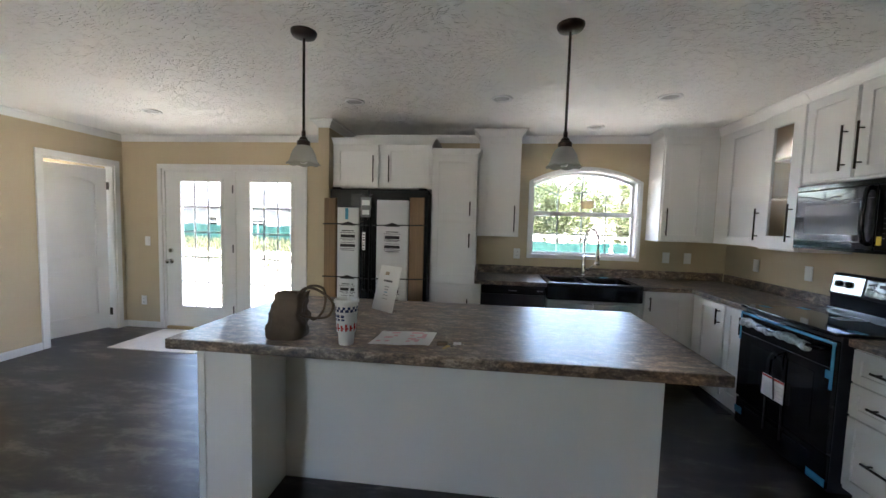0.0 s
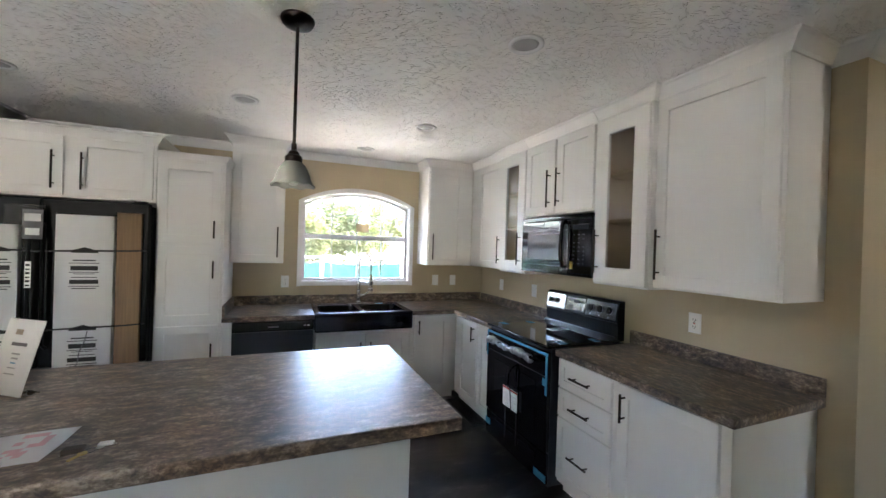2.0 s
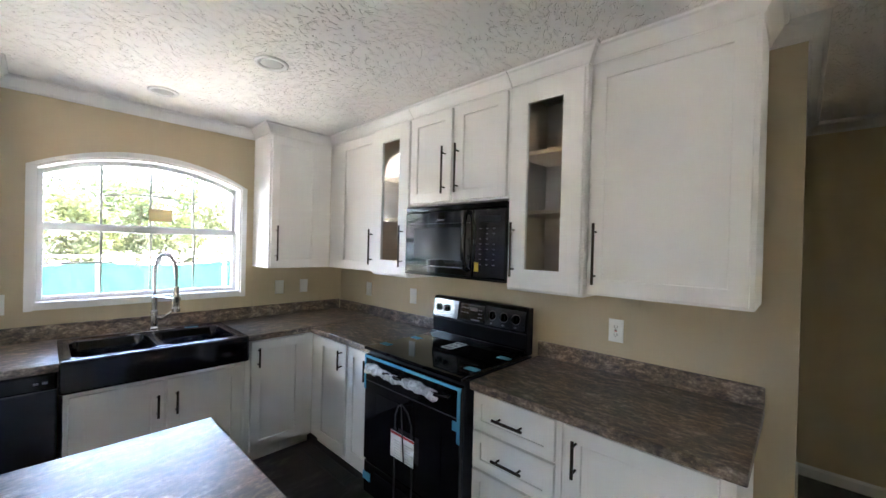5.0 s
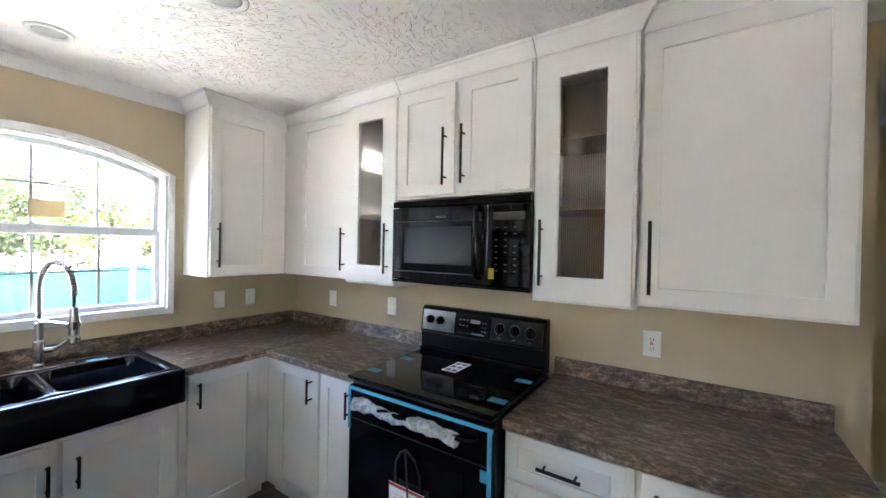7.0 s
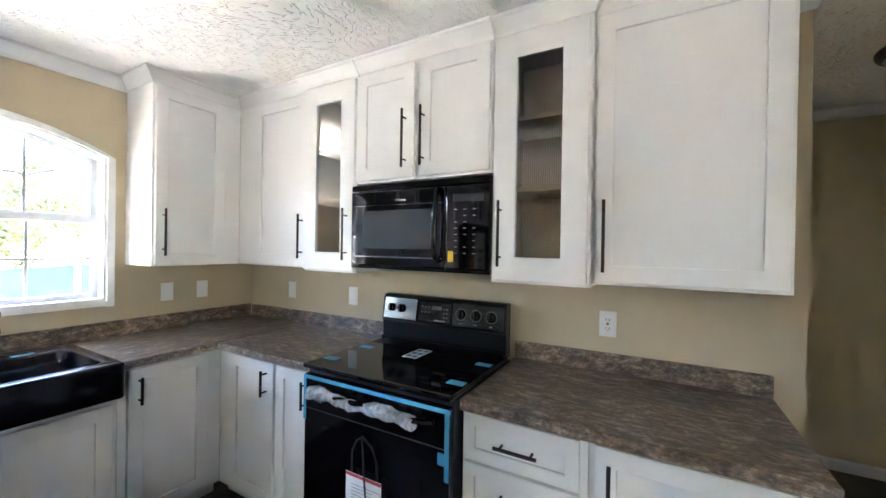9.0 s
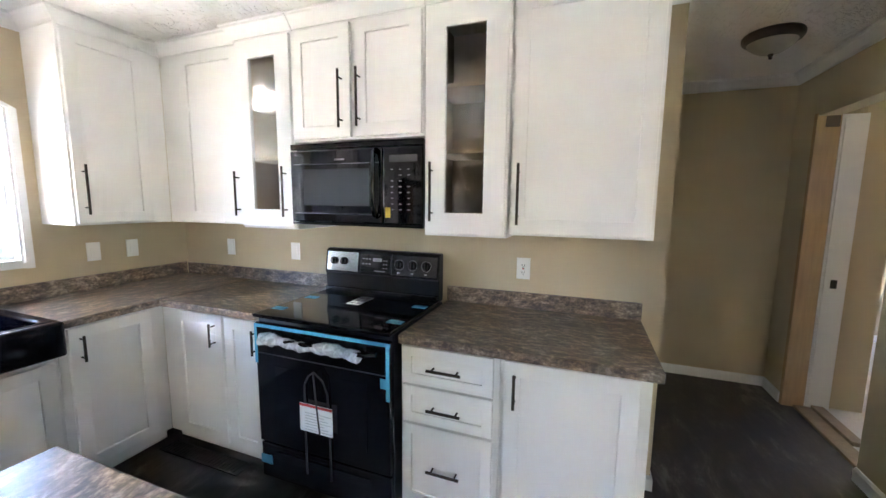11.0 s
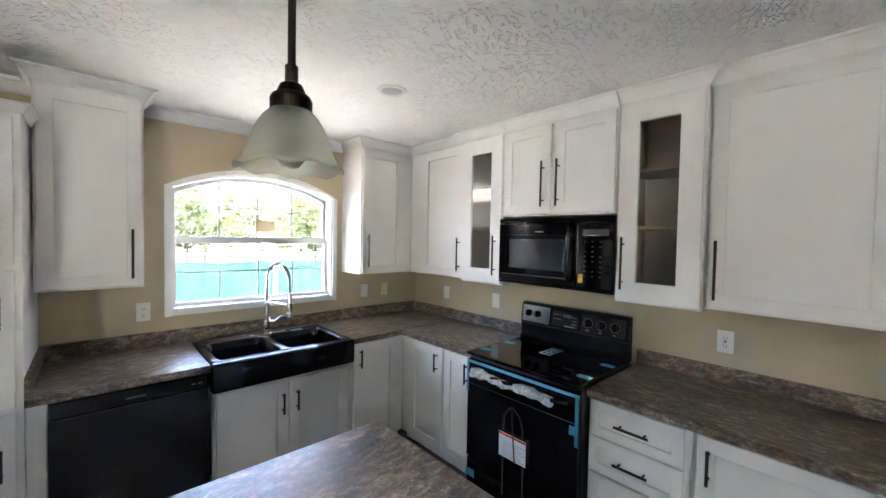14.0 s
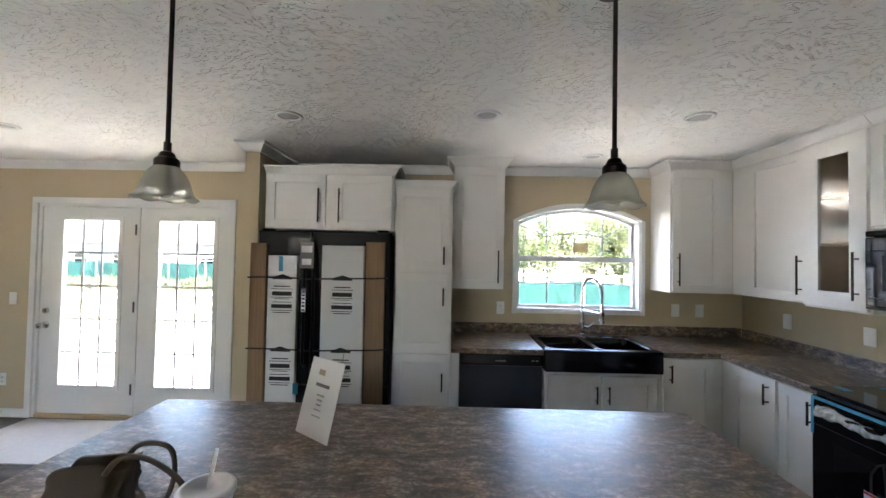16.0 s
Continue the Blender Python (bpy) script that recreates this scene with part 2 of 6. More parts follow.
TAPE = material("blue_masking_tape", (0.06, 0.32, 0.52), 0.55, vary=0.12, scale=25, bump=0.1, bump_scale=200)
YELLOW = material("yellow_label", (0.72, 0.52, 0.05), 0.5, vary=0.05, scale=20)
CUPW = material("foam_cup_white", (0.80, 0.80, 0.80), 0.5, vary=0.02, scale=60, bump=0.05, bump_scale=300)
BAG = material("olive_brown_cloth", (0.098, 0.070, 0.046), 0.7, vary=0.3, scale=14, bump=0.9, bump_scale=34)
MATCLOTH = material("pale_door_mat", (0.60, 0.58, 0.55), 0.9, vary=0.1, scale=25, bump=0.5, bump_scale=260)
CARPET = material("beige_carpet", (0.42, 0.37, 0.31), 0.95, vary=0.12, scale=60, bump=0.5, bump_scale=400)
PLATE = material("white_plastic", (0.82, 0.82, 0.80), 0.35, vary=0.02, scale=20)
SLOT = material("dark_slot", (0.03, 0.03, 0.03), 0.5, vary=0.1, scale=20)
# window reflection put into the colour of the panel's left end
BRIGHT_REFLECTION = material("bright_reflection_steel", (0.26, 0.27, 0.28), 0.16, metal=0.85, vary=0.05, scale=20)
GLASS = glass_material("clear_glass")
REEDED = bpy.data.materials.new("reeded_glass")
REEDED.use_nodes = True
_n, _l = REEDED.node_tree.nodes, REEDED.node_tree.links
_t, _g, _m = _n.new("ShaderNodeBsdfTransparent"), _n.new("ShaderNodeBsdfGlossy"), _n.new("ShaderNodeMixShader")
_t.inputs["Color"].default_value = (0.93, 0.92, 0.90, 1)
_g.inputs["Roughness"].default_value = 0.16
_m.inputs["Fac"].default_value = 0.10
# wave tint paints in the light and dark lines of the reeds' refraction
_c, _w, _r = _n.new("ShaderNodeTexCoord"), _n.new("ShaderNodeTexWave"), _n.new("ShaderNodeValToRGB")
_w.wave_type, _w.bands_direction = "BANDS", "X"
_w.inputs["Scale"].default_value = 36
_r.color_ramp.elements[0].color, _r.color_ramp.elements[1].color = (0.87, 0.85, 0.82, 1), (1, 0.99, 0.97, 1)
_l.new(_c.outputs["Object"], _w.inputs["Vector"])
_l.new(_w.outputs["Fac"], _r.inputs["Fac"])
_l.new(_r.outputs[0], _t.inputs["Color"])
_l.new(_t.outputs[0], _m.inputs[1])
_l.new(_g.outputs[0], _m.inputs[2])
_l.new(_m.outputs[0], _n["Material Output"].inputs["Surface"])
WRAP = glass_material("bubble_wrap", 0.25, (0.95, 0.95, 0.96))
FROST = shade_material()
ALABASTER = material("alabaster_glass", (0.34, 0.31, 0.26), 0.35, vary=0.25, scale=14)
BULB = material("opal_bulb", (0.42, 0.42, 0.40), 0.3, vary=0.02, scale=20)
LENS = material("grey_lens", (0.42, 0.42, 0.41), 0.35, vary=0.05, scale=20)
VINYL = material("white_window_vinyl", (0.82, 0.83, 0.84), 0.35, vary=0.02, scale=10)
GRILLE = material("grey_white_grille", (0.60, 0.61, 0.62), 0.5, vary=0.03, scale=10)
TANPAPER = leaf_material("tan_paper", (0.42, 0.34, 0.33))
SAND = material("dry_sandy_yard", (0.64, 0.61, 0.54), 0.95, vary=0.25, scale=1.1, bump=0.5, bump_scale=14)
GRASS = material("dry_grass", (0.12, 0.12, 0.055), 0.9, vary=0.3, scale=3)
LEAF = leaf_material("green_leaves", (0.046, 0.060, 0.027))
LEAF2 = leaf_material("yellow_green_leaves", (0.060, 0.070, 0.030))
BARK = material("grey_bark", (0.14, 0.11, 0.085), 0.9, vary=0.25, scale=7, bump=0.5, bump_scale=25)
TEAL = material("teal_fence_cloth", (0.018, 0.090, 0.074), 0.75, vary=0.15, scale=2.2, bump=0.4, bump_scale=5)
GALV = material("galvanised_pipe", (0.45, 0.46, 0.46), 0.45, metal=0.6, vary=0.1, scale=10)
SIDING = material("grey_siding", (0.075, 0.08, 0.085), 0.7, vary=0.1, scale=2, stretch=(0.3, 0.3, 12))
ROOFING = material("grey_shingle", (0.05, 0.05, 0.055), 0.9, vary=0.25, scale=8)
WHITEWALL = material("white_siding", (0.42, 0.42, 0.42), 0.6, vary=0.05, scale=3)


# ---- mesh helpers ----
def box(bm, x0, x1, y0, y1, z0, z1, bevel=0.0):
    g = bmesh.ops.create_cube(bm, size=1.0)
    vs = g["verts"]
    for v in vs:
        v.co = Vector(((x0 + x1) / 2 + v.co.x * (x1 - x0), (y0 + y1) / 2 + v.co.y * (y1 - y0), (z0 + z1) / 2 + v.co.z * (z1 - z0)))
    if bevel:
        es = list({e for v in vs for e in v.link_edges})
        bmesh.ops.bevel(bm, geom=es, offset=bevel, segments=2, profile=0.6, affect="EDGES")
    return vs


def boxes(*sizes, bevel=0.0):
    bm = bmesh.new()
    for b in sizes:
        box(bm, *b, bevel=bevel)
    return bm


def rod(bm, a, b, r, n=12, r2=None):
    a, b = Vector(a), Vector(b)
    q = (b - a).to_track_quat("Z", "Y").to_matrix().to_4x4()
    bmesh.ops.create_cone(bm, cap_ends=True, segments=n, radius1=r, radius2=r if r2 is None else r2, depth=(b - a).length, matrix=Matrix.Translation((a + b) / 2) @ q)


def tube(bm, pts, r, n=8):
    """A round tube along points."""
    pts = [Vector(p) for p in pts]
    rings = []
    for i, p in enumerate(pts):
        d = (pts[min(i + 1, len(pts) - 1)] - pts[max(i - 1, 0)]).normalized()
        side = d.cross(Vector((0.13, 0.31, 0.94)))
        side.normalize()
        up = side.cross(d)
        rr = r[i] if isinstance(r, (list, tuple)) else r
        rings.append([bm.verts.new(p + rr * (math.cos(k * math.tau / n) * side + math.sin(k * math.tau / n) * up)) for k in range(n)])
    for a, b in zip(rings, rings[1:]):
        for k in range(n):
            bm.faces.new((a[k], a[(k + 1) % n], b[(k + 1) % n], b[k]))
    bm.faces.new(rings[0][::-1])
    bm.faces.new(rings[-1])


def lathe(bm, prof, n=32, centre=(0, 0), wave=0.0, waves=8):
    """A turned shape from (radius, height) pairs; wave ripples the last height."""
    rings = []
    for i, (r, z) in enumerate(prof):
        ring = []
        for k in range(n):
            a = k * math.tau / n
            w = wave * math.cos(waves * a) * (i / (len(prof) - 1)) ** 3
            ring.append(bm.verts.new((centre[0] + (r + w) * math.cos(a), centre[1] + (r + w) * math.sin(a), z + 0.5 * w)))
        rings.append(ring)
    for a, b in zip(rings, rings[1:]):
        for k in range(n):
            bm.faces.new((a[k], a[(k + 1) % n], b[(k + 1) % n], b[k]))
    return rings


def sweep(bm, prof, path, closed=False):
    """A moulding: profile of (out, z) carried along a plan path; out is to the left of the way walked."""
    n = len(path)
    rings = []
    for i, (x, y) in enumerate(path):
        def seg(a, b):
            d = Vector((path[b][0] - path[a][0], path[b][1] - path[a][1]))
            d.normalize()
            return Vector((-d.y, d.x))
        if i == 0:
            o = seg(0, 1)
        elif i == n - 1:
            o = seg(n - 2, n - 1)
        else:
            a, b = seg(i - 1, i), seg(i, i + 1)
            o = (a + b) / max(0.2, 1 + a.dot(b))
        rings.append([bm.verts.new((x + o.x * u, y + o.y * u, z)) for u, z in prof])
    m = len(prof)
    for a, b in zip(rings, rings[1:]):
        for k in range(m):
            bm.faces.new((a[k], b[k], b[(k + 1) % m], a[(k + 1) % m]))
    bm.faces.new(rings[0])
    bm.faces.new(rings[-1][::-1])


def finish(bm, name, mat, smooth=False):
    bmesh.ops.recalc_face_normals(bm, faces=bm.faces)
    me = bpy.data.meshes.new(name)
    bm.to_mesh(me)
    bm.free()
    for m in mat if isinstance(mat, (list, tuple)) else (mat,):
        me.materials.append(m)
    if smooth:
        me.shade_smooth()
    return me


def part(name, bm, mat, parent, label="", smooth=False):
    ob = new(name, finish(bm, name, mat, smooth))
    ob.parent = parent
    if label:
        tagged(ob, label)
    if name in PRINTS:
        tagged(ob, kind="stuff")
    return ob


PRINTS = ("print", "keypad", "label_print", "leaflet_print", "display_print", "barcode_marks", "sheet_text", "slots", "indicator")


def thing(name, label, category, m=None, group=""):
    ob = new(name)
    ob.empty_display_size = 0.1
    ob.matrix_world = m or Matrix()
    return tagged(ob, label, category, group)


def single(name, bm, mat, label, category, m=None, group="", smooth=False, kind=""):
    ob = new(name, finish(bm, name, mat, smooth))
    ob.matrix_world = m or Matrix()
    return tagged(ob, label, category, group, kind)


def setting(name, bm, mat, label, category, smooth=False):
    return single(name, bm, mat, label, category, kind="structure", smooth=smooth)


def north(x, y):
    """Pose of a thing that stands along the window wall: local x to the right, front at local y 0."""
    return pose(x, y, 0)


def east(x, y):
    """The same for a thing along the range wall."""
    return pose(x, y, 0, 0, 0, -90)


# ---- the shell ----
H = 2.42
XW, YS = -7.13, -7.6
setting("floor", boxes((XW - 0.1, 1.75, YS - 0.1, 0.1, -0.08, 0.0)), FLOOR, "dark brown mottled sheet vinyl floor", "floor")
setting("ceiling", boxes((XW - 0.1, 4.9, YS - 0.1, 0.1, H, H + 0.1)), CEIL, "white knock-down textured plaster ceiling", "ceiling")
setting("bedroom_floor", boxes((1.75, 4.9, YS - 0.1, -3.0, -0.08, 0.0), (0.2, 1.75, YS, -4.46, 0.0, 0.012)), CARPET, "beige carpet in the room beyond the hall", "carpet")

WX0, WX1, WZ0, WZS, WZP = -2.058, -0.922, 1.108, 1.935, 2.060   # window opening: sides, sill, spring and crown of the arch


def arch_z(x, side0=WX0, side1=WX1, spring=WZS, crown=WZP):
    """Height of a flat arch over x."""
    c, half, rise = (side0 + side1) / 2, (side1 - side0) / 2, crown - spring
    r = (half * half + rise * rise) / (2 * rise)
    return crown - r + math.sqrt(max(0, r * r - (x - c) ** 2))


def arch_fill(bm, x0, x1, y0, y1, top, steps=20, **kw):
    """Wall between an arch and a level top."""
    xs = [x0 + (x1 - x0) * i / steps for i in range(steps + 1)]
    low = [arch_z(x, x0, x1, **kw) for x in xs]
    f = [[bm.verts.new((x, y, z)) for x, z in zip(xs, low)] for y in (y0, y1)]
    t = [[bm.verts.new((x, y, top if not callable(top) else top(x))) for x in xs] for y in (y0, y1)]
    for i in range(steps):
        bm.faces.new((f[0][i], f[0][i + 1], t[0][i + 1], t[0][i]))
        bm.faces.new((f[1][i + 1], f[1][i], t[1][i], t[1][i + 1]))
        bm.faces.new((f[0][i + 1], f[0][i], f[1][i], f[1][i + 1]))
        bm.faces.new((t[0][i], t[0][i + 1], t[1][i + 1], t[1][i]))
    bm.faces.new((f[0][0], t[0][0], t[1][0], f[1][0]))
    bm.faces.new((f[0][-1], f[1][-1], t[1][-1], t[0][-1]))


FX0, FX1, FZ = -6.585, -4.745, 2.02   # opening of the double doors
bm = boxes((XW - 0.1, FX0, 0, 0.15, 0, H), (FX0, FX1, 0, 0.15, FZ, H), (FX1, WX0, 0, 0.15, 0, H), (WX0, WX1, 0, 0.15, 0, WZ0), (WX0, WX1, 0, 0.15, 2.1, H), (WX1, 0.15, 0, 0.15, 0, H))
arch_fill(bm, WX0, WX1, 0, 0.15, 2.1)
setting("wall_north", bm, WALL, "beige painted wallboard wall with window and double doors", "wall")
setting("wall_east", boxes((0, 0.12, -3.28, 0, 0, H), (0.12, 1.62, -3.28, -3.16, 0, H)), WALL, "beige painted wallboard wall behind the range", "wall")
setting("wall_hall_end", boxes((1.62, 1.75, -4.33, -3.16, 0, H)), WALL, "beige painted wall closing the hall", "wall")
DX0, DX1, DZ = 0.48, 1.30, 2.06   # bare doorway in the hall
setting("wall_hall_south", boxes((DX1 + 0.045, 1.75, -4.45, -4.33, 0, H), (-1.6, DX0, -4.45, -4.33, 0, H), (DX0, DX1 + 0.045, -4.45, -4.33, DZ, H)), WALL, "beige painted hall wall with an untrimmed doorway", "wall")
setting("wall_southeast", boxes((-1.6, -1.48, YS, -4.45, 0, H)), WALL, "plain beige wall", "wall")
setting("wall_bedroom", boxes((3.30, 3.42, YS, -3.0, 0, H), (1.75, 3.30, -3.16, -3.04, 0, H), (1.345, 1.75, -4.80, -4.60, 0, H), (1.63, 1.75, -4.60, -4.45, 0, H)), WALL, "pale beige wall of the room beyond the hall", "wall")
# out of view; both openings are added and sized to let daylight in
setting("wall_south", boxes((XW - 0.1, -6.3, YS - 0.1, YS, 0, H), (-6.3, -5.1, YS - 0.1, YS, 0, 0.8), (-6.3, -5.1, YS - 0.1, YS, 2.0, H), (-5.1, 1.4, YS - 0.1, YS, 0, H), (1.4, 2.2, YS - 0.1, YS, 0, H), (2.2, 3.1, YS - 0.1, YS, 0, 0.9), (2.2, 3.1, YS - 0.1, YS, 2.05, H), (3.1, 4.88, YS - 0.1, YS, 0, H)), WALL, "plain unseen beige wall with openings added for daylight", "wall")
LY0, LY1, LZ = -0.885, -0.115, 2.03   # opening of the side door
setting("wall_west", boxes((XW - 0.1, XW, LY1, 0, 0, H), (XW - 0.1, XW, LY0, LY1, LZ, H), (XW - 0.1, XW, YS, LY0, 0, H)), WALL, "beige painted wallboard wall with a door", "wall")
# unseen opening in the far wall, added to brighten the gap above the door
setting("utility_room_wall", boxes((-9.3, -9.2, -2.2, -1.7, 0, H), (-9.3, -9.2, -0.7, 0.15, 0, H), (-9.3, -9.2, -1.7, -0.7, 0, 1.0), (-9.3, -9.2, -1.7, -0.7, 2.1, H), (-9.3, XW - 0.1, 0.0, 0.1, 0, H), (-9.3, XW - 0.1, -2.2, -2.1, 0, H)), WALL, "beige wall of the room behind the side door", "wall")
setting("utility_room_floor", boxes((-9.3, XW - 0.1, -2.2, 0.1, -0.08, -0.002)), FLOOR, "dark vinyl floor behind the side door", "floor")
setting("utility_room_ceiling", boxes((-9.3, XW - 0.1, -2.2, 0.1, H, H + 0.1)), TRIM, "white ceiling behind the side door", "ceiling")
setting("wall_fridge_side", boxes((-4.235, -4.125, -0.70, 0, 0, H)), WALL, "beige wallboard end wall beside the refrigerator", "wall")

CROWN = [(0, H - 0.075), (0.008, H - 0.075), (0.014, H - 0.06), (0.045, H - 0.022), (0.058, H - 0.016), (0.062, H), (0, H)]
BASEB = [(0, 0), (0.013, 0), (0.013, 0.062), (0.006, 0.075), (0, 0.078)]


def moulding(name, prof, path, label):
    bm = bmesh.new()
    sweep(bm, prof, path)
    return setting(name, bm, TRIM, label, "moulding")


CR = "white crown moulding along the ceiling"
moulding("crown_north", CROWN, [(-4.235, 0), (XW, 0), (XW, YS)], CR)
moulding("crown_fridge_wall", CROWN, [(-4.125, -0.1), (-4.125, -0.70), (-4.235, -0.70), (-4.235, 0)], CR)
moulding("crown_window", CROWN, [(-0.832, 0), (-2.22, 0)], CR)
moulding("crown_fridge_recess", CROWN, [(-2.65, 0), (-4.125, 0)], CR)
moulding("crown_hall", CROWN, [(-1.6, -4.33), (1.62, -4.33), (1.62, -3.28), (0, -3.28), (0, -3.16)], CR)
BB = "white baseboard at the foot of the wall"
moulding("baseboard_hall", BASEB, [(DX1 + 0.045, -4.33), (1.62, -4.33), (1.62, -3.28), (0, -3.28), (0, -3.165)], BB)
moulding("baseboard_hall_south", BASEB, [(-1.6, -4.33), (DX0, -4.33)], BB)
moulding("baseboard_north", BASEB, [(FX0 - 0.06, 0), (XW, 0), (XW, LY1 + 0.065)], BB)
moulding("baseboard_west", BASEB, [(XW, LY0 - 0.065), (XW, YS)], BB)
moulding("baseboard_fridge_wall", BASEB, [(-4.125, -0.70), (-4.235, -0.70), (-4.235, 0), (FX1 + 0.06, 0)], BB)
moulding("baseboard_bedroom", BASEB, [(3.3, YS), (3.3, -3.16)], BB)

# ---- window, double doors, side door ----
def window():
    w = thing("window_1", "white vinyl arched single-hung window with grilles", "window")
    tagged(w, kind="structure")
    o = 0.035
    bm = boxes((WX0 - o, WX0, -0.018, 0, WZ0 - o, WZS), (WX1, WX1 + o, -0.018, 0, WZ0 - o, WZS), (WX0, WX1, -0.018, 0, WZ0 - o + 0.005, WZ0))
    steps = 24
    xs = [WX0 + (WX1 - WX0) * k / steps for k in range(steps + 1)]
    xo = [WX0 - o + (WX1 - WX0 + 2 * o) * k / steps for k in range(steps + 1)]
    low = [arch_z(x) for x in xs]
    top = [arch_z(x, WX0 - o, WX1 + o, WZS, WZP + o) + 0.0 for x in xo]
    rows = [[bm.verts.new((x, y, z)) for x, z in zip(q, h)] for q, h, y in ((xs, low, -0.018), (xo, top, -0.018), (xo, top, 0), (xs, low, 0))]
    for k in range(steps):
        for a, b in ((0, 1), (1, 2), (2, 3), (3, 0)):
            bm.faces.new((rows[a][k], rows[a][k + 1], rows[b][k + 1], rows[b][k]))
    part("casing", bm, TRIM, w)
    # lining of the reveal
    bm = boxes((WX0, WX0 + 0.012, 0, 0.15, WZ0, WZS), (WX1 - 0.012, WX1, 0, 0.15, WZ0, WZS), (WX0 + 0.012, WX1 - 0.012, -0.015, 0.15, WZ0, WZ0 + 0.014))
    arch_fill(bm, WX0 + 0.001, WX1 - 0.001, 0.0, 0.15, lambda x: arch_z(x) - 0.001, spring=WZS - 0.012, crown=WZP - 0.012)
    part("window_reveal", bm, TRIM, w)
    a0, a1, b0, zm = WX0 + 0.012, WX1 - 0.012, WZ0 + 0.014, 1.585
    f = 0.028
    bm = boxes((a0, a0 + f, 0.075, 0.105, b0, zm), (a1 - f, a1, 0.075, 0.105, b0, zm), (a0 + f, a1 - f, 0.075, 0.105, b0, b0 + f), (a0 + f, a1 - f, 0.070, 0.105, zm - 0.03, zm + 0.012), bevel=0.003)
    part("lower_sash", bm, VINYL, w)
    bm = boxes((a0, a0 + 0.025, 0.11, 0.14, zm, WZS), (a1 - 0.025, a1, 0.11, 0.14, zm, WZS), (a0 + 0.025, a1 - 0.025, 0.108, 0.14, zm - 0.01, zm + 0.02))
    arch_fill(bm, a0, a1, 0.11, 0.14, lambda x: arch_z(x, a0, a1, WZS - 0.012, WZP - 0.012), spring=WZS - 0.045, crown=WZP - 0.04)
    part("upper_sash", bm, VINYL, w)
    mid = (a0 + a1) / 2
    q = (a1 - a0 - 2 * f) / 4
    bm = boxes(*[(a0 + f + q * k - 0.006, a0 + f + q * k + 0.006, 0.084, 0.090, b0 + f, zm - 0.03) for k in (1, 2, 3)], (a0 + f, a1 - f, 0.083, 0.091, 1.345, 1.357))
    part("lower_grille", bm, GRILLE, w)
    bm = boxes(*[(mid + u - 0.006, mid + u + 0.006, 0.122, 0.128, zm + 0.02, arch_z(mid + u) - 0.03) for u in (-q, 0, q)])
    arc = [(mid + u, 0.125, 1.795 + 0.028 * (1 - (u / q) ** 2)) for u in [q * (k / 6 - 1) for k in range(13)]]
    tube(bm, arc, 0.006, 6)
    for sgn in (-1, 1):
        tube(bm, [(mid + sgn * q, 0.125, 1.795), (mid + sgn * (a1 - mid - 0.03), 0.125, 1.90)], 0.006, 6)
    part("upper_grille", bm, GRILLE, w)
    g = part("lower_pane", boxes((a0 + f, a1 - f, 0.086, 0.089, b0 + f, zm - 0.03)), GLASS, w)
    g.visible_shadow = False
    bm = bmesh.new()
    xs = [a0 + 0.02 + (a1 - a0 - 0.04) * k / steps for k in range(steps + 1)]
    for y in (0.1255, 0.1285):
        bm.faces.new([bm.verts.new((x, y, arch_z(x, a0, a1, WZS - 0.04, WZP - 0.035))) for x in xs] + [bm.verts.new((xs[-1], y, zm + 0.01)), bm.verts.new((xs[0], y, zm + 0.01))])
    g = part("upper_pane", bm, GLASS, w)
    g.visible_shadow = False
    part("label", boxes((-1.50, -1.36, 0.1195, 0.1205, 1.645, 1.735)), TANPAPER, w, "tan paper energy label")
    bm = boxes((mid - 0.03, mid + 0.03, 0.062, 0.075, zm + 0.0, zm + 0.018), bevel=0.003)
    part("sash_lock", bm, VINYL, w)


window()


